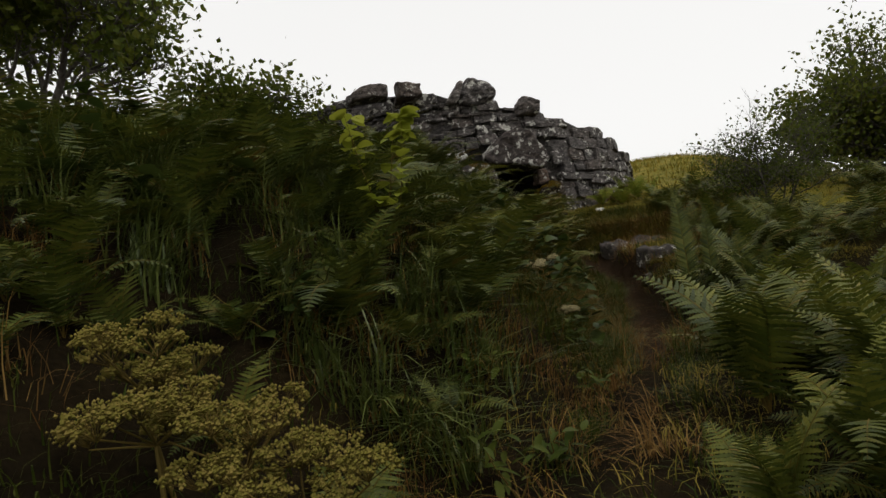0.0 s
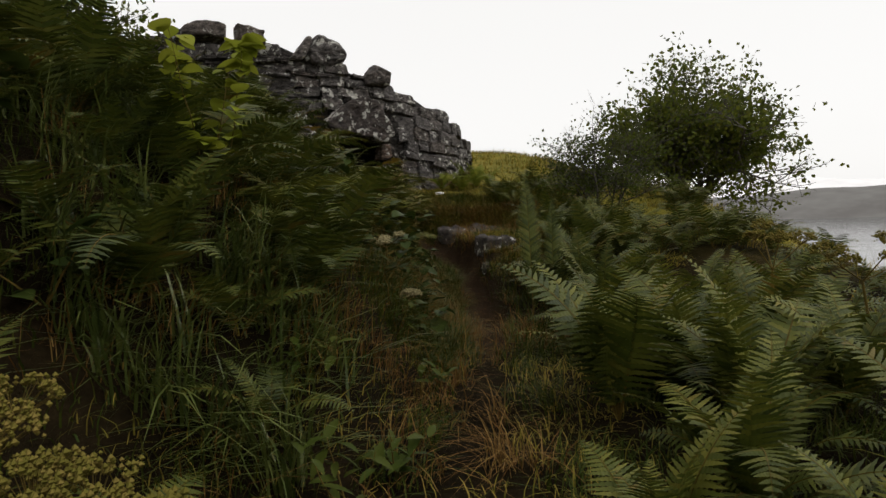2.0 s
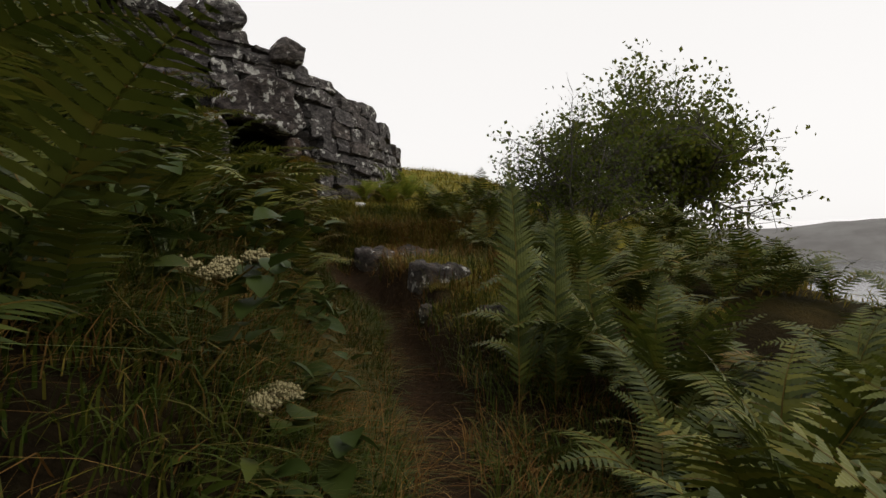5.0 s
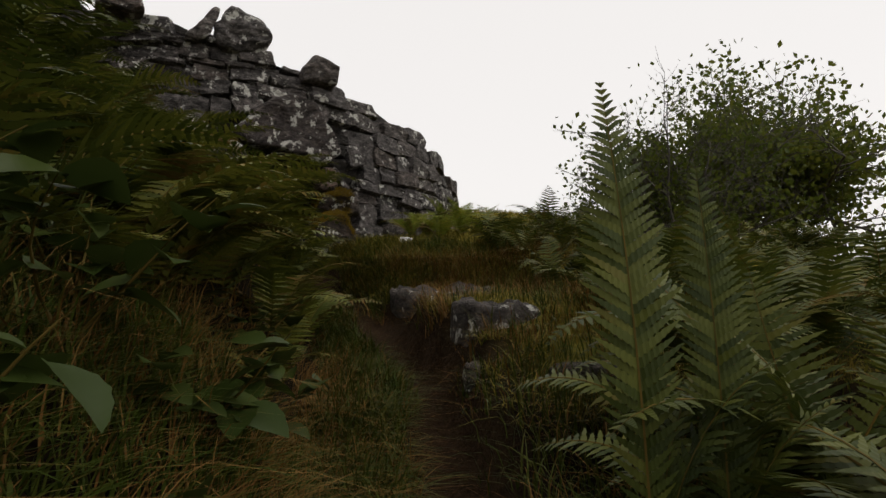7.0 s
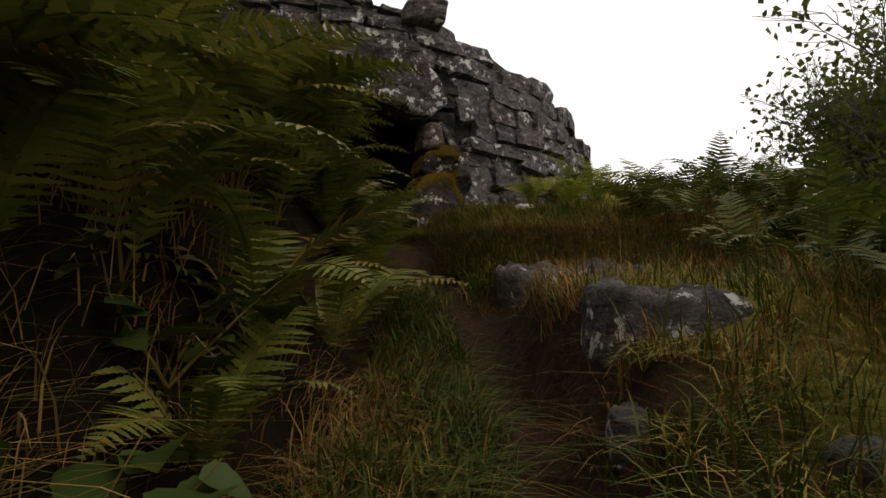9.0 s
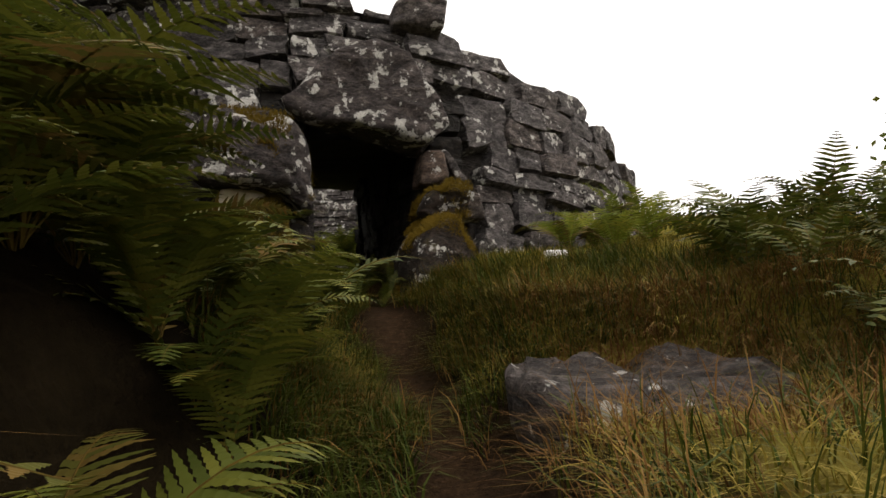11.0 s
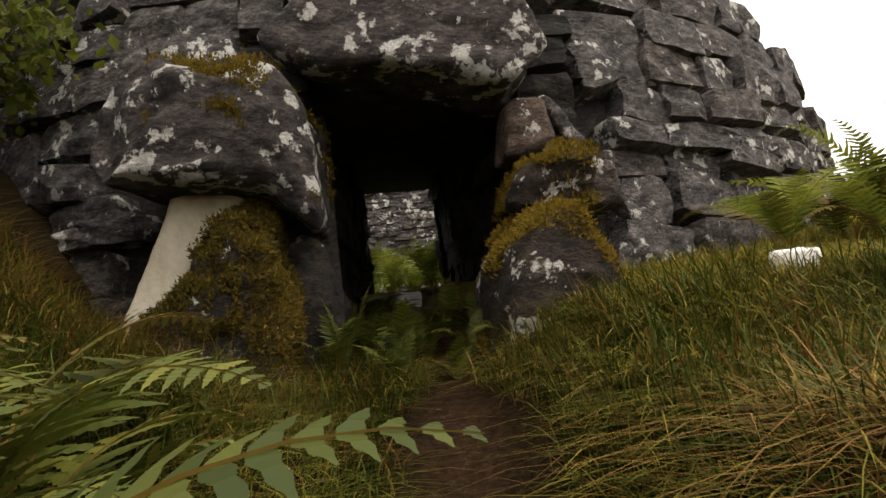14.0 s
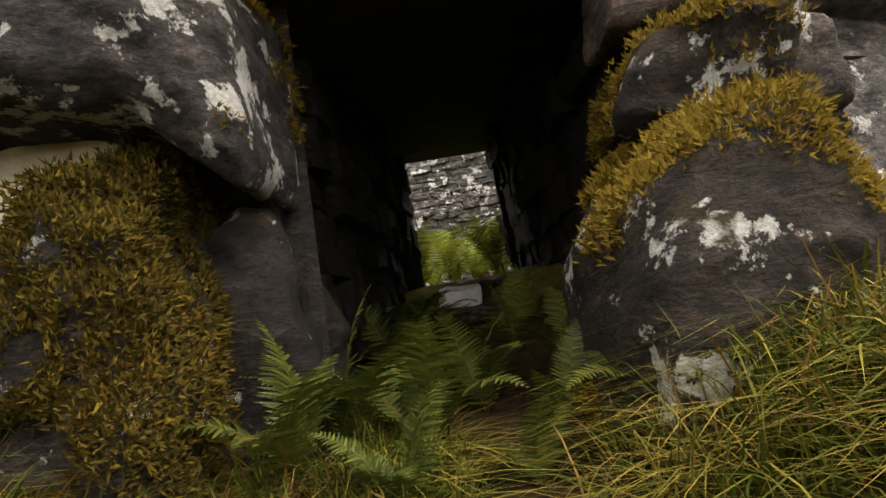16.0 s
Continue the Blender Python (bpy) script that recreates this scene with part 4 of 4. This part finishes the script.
def sow():
    blades("lush_grass", "lush green grass along the path", scatter(20000, -1.8, 3.2, 5.5, 15.6, off_path(0.28), 1, 0.16), 0.3, 0.008, LUSH, 0.8, 1)
    blades("lush_grass", "lush green grass on the side of the bank", scatter(22000, -1.5, 1.4, 5.0, 13.4, bank_side, 31, 0.14), 0.27, 0.011, LUSH, 0.9, 31)
    blades("dead_grass", "dead brown stalks on the side of the bank", scatter(3500, -1.5, 1.4, 4.0, 13.4, bank_side, 32, 0.1), 0.3, 0.006, DRY, 1.0, 32)
    blades("meadow_grass", "pale olive turf on the bank by the doorway", scatter(32000, -0.6, 4.5, 8.6, 18.6, lambda x, y: off_path(0.4)(x, y) & (x > path_x(y) + 0.3), 2, 0.1), 0.17, 0.007, GRASS, 1.2, 2)
    blades("lush_grass", "lush grass before the doorway", scatter(20000, -2.6, 1.6, 12.6, 15.75, off_path(0.34), 21, 0.12), 0.2, 0.008, LUSH, 1.1, 21)
    blades("meadow_grass", "yellowing grass before the doorway", scatter(12000, -2.6, 1.9, 13.0, 16.0, off_path(0.42), 22, 0.12), 0.24, 0.006, GRASS, 1.3, 22)
    blades("dead_grass", "tufts of rusty dead grass", scatter(13000, -2.2, 3.2, 6.0, 15.6, off_path(0.24), 3, 0.1), 0.32, 0.006, DRY, 1.0, 3)
    blades("dead_grass", "rusty dead stems at the foot of the bank", scatter(2600, -2.6, 1.5, 1.2, 7.5, off_path(0.1), 13, 0.09), 0.42, 0.006, DRY, 0.9, 13)
    blades("dead_grass", "rusty grass hanging over the edge of the turf bank", scatter(2600, 0.2, 3.0, 13.0, 14.0, lambda x, y: x > path_x(y) + 0.7, 33, 0.1), 0.3, 0.006, DRY, 1.4, 33)
    blades("dead_grass", "rusty stems at the foot of the mossy boulder", scatter(2600, -2.9, -1.0, 13.6, 15.3, off_path(0.5), 34, 0.09), 0.2, 0.007, DRY, 1.2, 34)
    blades("dead_grass", "brown dead stems in the hollow of the bank", scatter(2200, -1.2, 0.9, 7.2, 10.2, lambda x, y: (path_x(y) - x > 0.6) & (path_x(y) - x < 1.7), 35, 0.1), 0.36, 0.006, DRY, 1.0, 35)
    blades("lush_grass", "grass at the start of the path", scatter(13000, -4.0, 4.0, -0.4, 6.5, off_path(0.2), 4, 0.13), 0.26, 0.009, LUSH, 0.8, 4)
    blades("meadow_grass", "olive turf at the start of the path", scatter(3800, -0.4, 2.6, 0.2, 6.0, off_path(0.2), 14, 0.2), 0.2, 0.007, GRASS, 0.9, 14)
    blades("woodrush", "broad dark woodrush blades hanging on the bank", scatter(8500, -4.5, 0.6, 2.6, 8.3, lambda x, y: x < path_x(y) - 0.75 - 0.7 * (y > 4.3), 5, 0.09), 0.62, 0.016, RUSH, 0.8, 5)
    blades("bank_grass", "dry brown grass on top of the bank", scatter(6000, -9, -3.0, 3.0, 14.0, lambda x, y: x < path_x(y) - 3.8, 6, 0.3), 0.5, 0.012, GRASS, 0.8, 6)
    blades("hill_grass", "pale tufted grass on the far hillside", scatter(15000, 1.5, 30, 17.5, 58, off_path(0.1), 7, 0.7), 0.4, 0.045, GRASS, 0.9, 7)
    blades("slope_grass", "rough grass on the slope below the tree", scatter(7000, 3.5, 26, 2, 22, off_path(0.1), 8, 0.4), 0.4, 0.018, GRASS, 0.8, 8)


sow()


# ---- trees ----
def tube(verts, faces, a, b, ra, rb, sides=6):
    d = (b - a).normalized()
    u = d.orthogonal().normalized()
    v = d.cross(u)
    base = len(verts)
    for c, r in ((a, ra), (b, rb)):
        for k in range(sides):
            q = 2 * math.pi * k / sides
            verts.append(c + (u * math.cos(q) + v * math.sin(q)) * r)
    for k in range(sides):
        j = (k + 1) % sides
        faces.append((base + k, base + j, base + sides + j, base + sides + k))


def cane(points, radii, sides=5):
    """One tapering stem through the points."""
    verts, faces = [], []
    for i, (p, r) in enumerate(zip(points, radii)):
        d = (points[min(i + 1, len(points) - 1)] - points[max(i - 1, 0)]).normalized()
        u = d.orthogonal().normalized()
        v = d.cross(u)
        for k in range(sides):
            q = 2 * math.pi * k / sides
            verts.append(p + (u * math.cos(q) + v * math.sin(q)) * r)
    for i in range(len(points) - 1):
        for k in range(sides):
            j = (k + 1) % sides
            faces.append((i * sides + k, i * sides + j, (i + 1) * sides + j, (i + 1) * sides + k))
    return verts, faces


def leaf_quads(points, size, seed):
    """Leaves as small folded diamonds, scattered in little sprays."""
    g = np.random.default_rng(seed)
    p = np.array(points)
    n = len(p)
    u = g.normal(size=(n, 3))
    u[:, 2] -= 0.3
    u /= np.linalg.norm(u, axis=1)[:, None]
    v = np.cross(u, g.normal(size=(n, 3)))
    v /= np.linalg.norm(v, axis=1)[:, None]
    w = np.cross(u, v)
    s = (size * g.uniform(0.6, 1.25, n))[:, None]
    verts = np.stack([p, p + u * s * 0.5 + v * s * 0.36 + w * s * 0.07, p + u * s, p + u * s * 0.5 - v * s * 0.36 + w * s * 0.07], 1).reshape(-1, 3)
    b = (np.arange(n) * 4)[:, None]
    return verts, np.concatenate([b + [0, 1, 2], b + [0, 2, 3]])


def tree(x, y, stems, tall, wide, leaves, leaf, seed, label, mat=TREELEAF, thick=0.1, gap=0.35, lean=(0, 0), spray=0.3, low=0.25, deep=3):
    r = random.Random(seed)
    z = float(height(x, y)) - 0.1
    root = new("tree")
    root.matrix_world = pose(x, y, z)
    verts, faces, tips = [], [], []

    def grow(p, d, length, rad, depth):
        steps = 4 if depth < 3 else 2
        for i in range(steps):
            q = p + d * length / steps
            if depth < 4:
                tube(verts, faces, p, q, rad * (1 - 0.5 * i / steps), rad * (1 - 0.5 * (i + 1) / steps), 6 if depth < 2 else 3)
            d = (d + Vector((r.gauss(0, 0.12), r.gauss(0, 0.12), r.gauss(0.02, 0.08)))).normalized()
            p = q
            if depth >= 1 and p.z > low * tall:
                tips.append((p.copy(), depth))
            if depth < deep and i >= (0 if low == 0 and depth == 0 else 1):
                for _ in range(2 if depth < 3 else 1):
                    s = Vector((r.gauss(0, 1), r.gauss(0, 1), r.gauss(0.15, 0.55))).normalized()
                    grow(p, (d * 0.7 + s * 0.75).normalized(), length * r.uniform(0.48, 0.72), rad * 0.5, depth + 1)
    for k in range(stems):
        a = 2 * math.pi * k / stems + r.uniform(-0.4, 0.4)
        out_ = wide / tall * r.uniform(0.35, 0.95)
        d = Vector((math.cos(a) * out_ + lean[0], math.sin(a) * out_ + lean[1], 1)).normalized()
        grow(Vector((0.1 * math.cos(a), 0.1 * math.sin(a), 0)), d, tall * r.uniform(0.42, 0.55), thick * r.uniform(0.7, 1.1), 0)
    part("trunk", mesh_from("trunk", verts, faces, BARK, True), root)
    off = Vector((r.uniform(0, 50), 0, 0))
    tips = [t for t, dep in tips if dep >= (1 if low == 0 else 2) and noise.noise(t * 0.9 + off) > gap - 0.5]
    pts = []
    while len(pts) < leaves:
        t = r.choice(tips)
        for _ in range(5):
            pts.append(t + Vector((r.gauss(0, spray), r.gauss(0, spray), r.gauss(0, spray * 0.75))))
    v, f = leaf_quads(pts, leaf, seed)
    part("crown", mesh_from("crown", v.tolist(), f.tolist(), mat), root, "leafy crown with gaps of sky")
    return tagged(root, label, "tree")


tree(9.3, 21.0, 9, 4.7, 6.0, 19000, 0.15, 3, "broad many-stemmed green tree on the open slope", thick=0.09, lean=(0.0, 0), spray=0.17, gap=0.22, low=0.0, deep=4)
tree(4.25, 12.8, 7, 2.3, 1.5, 5000, 0.062, 5, "thin sapling with small leaves beside the path", thick=0.03, spray=0.1, gap=0.0)
for tx, ty, tall, wide, seed in ((-9.5, 9.5, 5.0, 3.5, 21), (-12.5, 13, 6, 5, 22), (-8.2, 14.5, 3.0, 2.0, 23), (-14, 9, 7, 5, 24), (-4.2, 15.0, 1.5, 1.1, 25), (-12, 19, 5, 4, 26)):
    tree(tx, ty, 3, tall, wide, 6000 if tall > 2 else 1500, 0.17 if tall > 2 else 0.1, seed, "dark leafy tree on top of the bank" if tall > 2 else "small bright bush beside the wall", thick=0.1 if tall > 2 else 0.03, spray=0.35 if tall > 2 else 0.15)


# ---- single plants ----
def broad_leaf(seed, length, width, teeth=0.08, fold=0.25, mat=None):
    r = random.Random(seed)
    n = 10
    verts = [Vector((0, 0, 0))]
    for i in range(1, n):
        t = i / n
        w = width / 2 * math.sin(math.pi * t ** 0.8) ** 0.8 * (1 + teeth * (1 if i % 2 else -1))
        sag = -0.25 * length * t * t
        verts += [Vector((length * t, w, sag + fold * w)), Vector((length * t, 0, sag)), Vector((length * t, -w, sag + fold * w))]
    verts.append(Vector((length, 0, -0.27 * length)))
    faces = [(0, 2, 1), (0, 3, 2)]
    for i in range(n - 2):
        b = 1 + 3 * i
        faces += [(b, b + 1, b + 4, b + 3), (b + 1, b + 2, b + 5, b + 4)]
    b, e = 1 + 3 * (n - 2), len(verts) - 1
    faces += [(b, b + 1, e), (b + 1, b + 2, e)]
    return mesh_from("leaf", verts, faces, mat, True)


ROUND = [broad_leaf(k, 0.14 + 0.025 * k, 0.125 + 0.02 * k, 0.04, 0.2, HAZEL) for k in range(3)]
TOOTHED = [broad_leaf(5 + k, 0.12 + 0.025 * k, 0.095 + 0.02 * k, 0.05, 0.25, DARKLEAF) for k in range(3)]
ELDER = [broad_leaf(9 + k, 0.13 + 0.02 * k, 0.05, 0.1, 0.25, LUSH) for k in range(2)]
RP = random.Random(9)


def sapling(x, y, tall, leaves, pool, label, category, spread=0.35, stems=3, name="sapling", z=None):
    """Thin stems with single leaves set along them."""
    root = new(name)
    root.matrix_world = pose(x, y, (float(height(x, y)) - 0.03) if z is None else z)
    spots = []
    for k in range(stems):
        a = 2 * math.pi * k / stems + RP.uniform(-0.5, 0.5)
        p, d = Vector((0, 0, 0)), Vector((spread * math.cos(a), spread * math.sin(a), 1)).normalized()
        line = [p]
        for i in range(8):
            p = p + d * tall / 8 * RP.uniform(0.85, 1.1)
            d = (d + Vector((RP.gauss(0, 0.09), RP.gauss(0, 0.09), 0))).normalized()
            line.append(p)
            if i >= 2:
                spots.append((p.copy(), d.copy()))
        part("stem", mesh_from("stem", *cane(line, [0.008 * (1 - i / 10) for i in range(9)]), STEM, True), root)
    for k in range(leaves):
        p, d = RP.choice(spots)
        ob = part("leaf", RP.choice(pool), root)
        a = RP.uniform(0, 360)
        s = RP.uniform(0.75, 1.25)
        ob.matrix_local = Matrix.Translation(p + Vector((RP.gauss(0, 0.02), RP.gauss(0, 0.02), RP.uniform(-0.08, 0.02)))) @ pose(0, 0, 0, RP.uniform(-25, 25), RP.uniform(-35, 25), a) @ Matrix.Diagonal((s, s, s, 1))
    return tagged(root, label, category)


sapling(-0.75, 4.7, 1.4, 90, ROUND, "hazel sapling with bright yellow-green round leaves", "sapling", 0.42, 4, "hazel_sapling")


def bramble(x, y, tall, leaves, label="dark green bramble with toothed leaves"):
    return tagged(sapling(x, y, tall + 0.12, leaves + 8, TOOTHED, label, "bramble", 0.9, 4, "bramble"), group="brambles on the bank")


for bx, by, bt, bl in ((0.75, 6.6, 0.35, 26), (0.6, 7.6, 0.4, 28), (0.8, 5.9, 0.35, 24), (0.45, 5.6, 0.45, 26), (-0.1, 5.6, 0.5, 30), (0.35, 7.2, 0.55, 30), (0.1, 7.7, 0.55, 30), (0.55, 8.3, 0.4, 22), (-0.3, 8.2, 0.6, 30), (0.0, 6.7, 0.6, 32), (-0.6, 7.2, 0.7, 34), (0.5, 6.4, 0.45, 24),
                       (-1.0, 3.0, 0.5, 26), (-1.8, 3.4, 0.6, 30), (-2.6, 3.0, 0.6, 30), (-3.4, 3.6, 0.7, 34), (-2.2, 4.4, 0.7, 34), (-3.2, 4.9, 0.7, 34), (-4.2, 4.4, 0.8, 34), (0.3, 9.1, 0.4, 22)):
    bramble(bx, by, bt, bl)
for ex, ey, et in ((0.55, 2.7, 0.42), (0.75, 3.1, 0.35), (0.2, 3.6, 0.4), (0.95, 4.6, 0.3), (0.6, 5.2, 0.35)):
    tagged(sapling(ex, ey, et, 22, ELDER, "low herb with long pale green leaflets", "herb", 0.5, 3, "herb"), group="herbs along the path")


def umbel_plant(x, y, tall, heads, mat, label, size=0.115):
    """A tall herb whose stems end in domes of small seeds."""
    root = new("umbel_plant")
    root.matrix_world = pose(x, y, float(height(x, y)) - 0.03)
    sv, sf, hv, hf = [], [], [], []
    top = Vector((RP.uniform(-0.1, 0.1), RP.uniform(-0.1, 0.1), tall * 0.6))
    tube(sv, sf, Vector((0, 0, 0)), top, 0.014, 0.01, 6)
    for k in range(heads):
        a = 2 * math.pi * k / heads + RP.uniform(-0.4, 0.4)
        c = top + Vector((math.cos(a) * RP.uniform(0.05, 0.34), math.sin(a) * RP.uniform(0.05, 0.34), tall * RP.uniform(0.08, 0.3)))
        tube(sv, sf, top, c - Vector((0, 0, size * 0.8)), 0.006, 0.004, 5)
        sz = size * RP.uniform(0.7, 1.2)
        for _ in range(26):
            q = Vector((RP.gauss(0, 1), RP.gauss(0, 1), abs(RP.gauss(0, 0.8)))).normalized()
            e = c + Vector((q.x * sz, q.y * sz, q.z * sz * 0.6 - sz * 0.3))
            tube(sv, sf, c - Vector((0, 0, sz * 0.8)), e, 0.0018, 0.0014, 3)
            for _ in range(9):
                g = e + Vector((RP.gauss(0, 0.013), RP.gauss(0, 0.013), RP.gauss(0, 0.009)))
                h = RP.uniform(0.006, 0.011)
                b = len(hv)
                hv.extend([g + Vector(o) * h for o in ((1, 0, 0), (0, 1, 0), (-1, 0, 0), (0, -1, 0), (0, 0, 1), (0, 0, -1))])
                hf.extend([(b, b + 1, b + 4), (b + 1, b + 2, b + 4), (b + 2, b + 3, b + 4), (b + 3, b, b + 4), (b + 1, b, b + 5), (b + 2, b + 1, b + 5), (b + 3, b + 2, b + 5), (b, b + 3, b + 5)])
    part("stem", mesh_from("stem", sv, sf, STEM, True), root)
    part("seed_head", mesh_from("seed_head", hv, hf, mat), root, "domed heads of small seeds")
    return tagged(root, label, "herb", "umbel herbs")


for ux, uy, ut, uh in ((0.05, 1.15, 1.0, 9), (-0.25, 1.4, 1.0, 9), (-0.8, 1.55, 0.95, 8), (-0.55, 1.2, 0.9, 9), (-0.1, 0.9, 0.75, 8)):
    umbel_plant(ux, uy, ut, uh, UMBEL, "angelica with domed yellow-green seed heads")
for ux, uy, ut in ((0.45, 6.1, 0.5), (0.75, 6.0, 0.45), (3.7, 5.0, 1.35), (4.2, 4.4, 1.3)):
    umbel_plant(ux, uy, ut, 4, UMBEL if ut > 1 else CREAMFLOWER, "tall brown umbel gone to seed" if ut > 1 else "meadowsweet with small cream flowers", 0.1 if ut > 1 else 0.05)


def moss_on(ob, count, seed, cut, label, facing=None, mat=MOSS):
    """Little tufts of moss standing on a boulder's upper and outer faces."""
    g = random.Random(seed)
    me = ob.data
    hub = sum((v.co for v in me.vertices), Vector()) / len(me.vertices)
    spots = []
    for p in me.polygons:
        n = p.normal if p.normal.dot(p.center - hub) > 0 else -p.normal
        turned = n.z if facing is None else max(n.z, n.dot(facing))
        if turned > -0.25 and noise.noise(p.center * 1.9 + Vector((seed, 0, 0))) + 0.3 * turned > cut:
            spots.extend([(p.center.copy(), n.copy())] * (1 + int(p.area * 2500)))
    verts, faces = [], []
    for _ in range(count):
        at, n = g.choice(spots)
        c = at + Vector((g.gauss(0, 0.02), g.gauss(0, 0.02), g.gauss(0, 0.02)))
        for _ in range(3):
            d = (n + Vector((g.gauss(0, 0.6), g.gauss(0, 0.6), g.gauss(0.2, 0.5)))).normalized()
            side = d.orthogonal().normalized() * g.uniform(0.003, 0.006)
            b = len(verts)
            verts += [c - side, c + side, c + d * g.uniform(0.012, 0.034)]
            faces.append((b, b + 1, b + 2))
    part("moss", mesh_from("moss", verts, faces, mat), ob, label)["kind"] = "stuff"


left_boulder, right_boulder = sorted((o for o in scene.objects if o.name.startswith("mossy_boulder")), key=lambda o: o.data.vertices[0].co.x)
moss_on(left_boulder, 60000, 4, -0.45, "dark olive and golden brown moss", mat=MOSSDARK)
moss_on(right_boulder, 30000, 5, 0.08, "golden moss over its crown and outer side", Vector((SIDE[0], SIDE[1], 0)))
for ob_ in [o for o in scene.objects if o.name.startswith("course_stone")][:1]:
    moss_on(ob_, 6000, 6, 0.12, "golden moss")
for ob_ in [o for o in scene.objects if o.name.startswith("jamb_boulder")]:
    moss_on(ob_, 5000, 9, 0.36, "golden moss along its top edge")
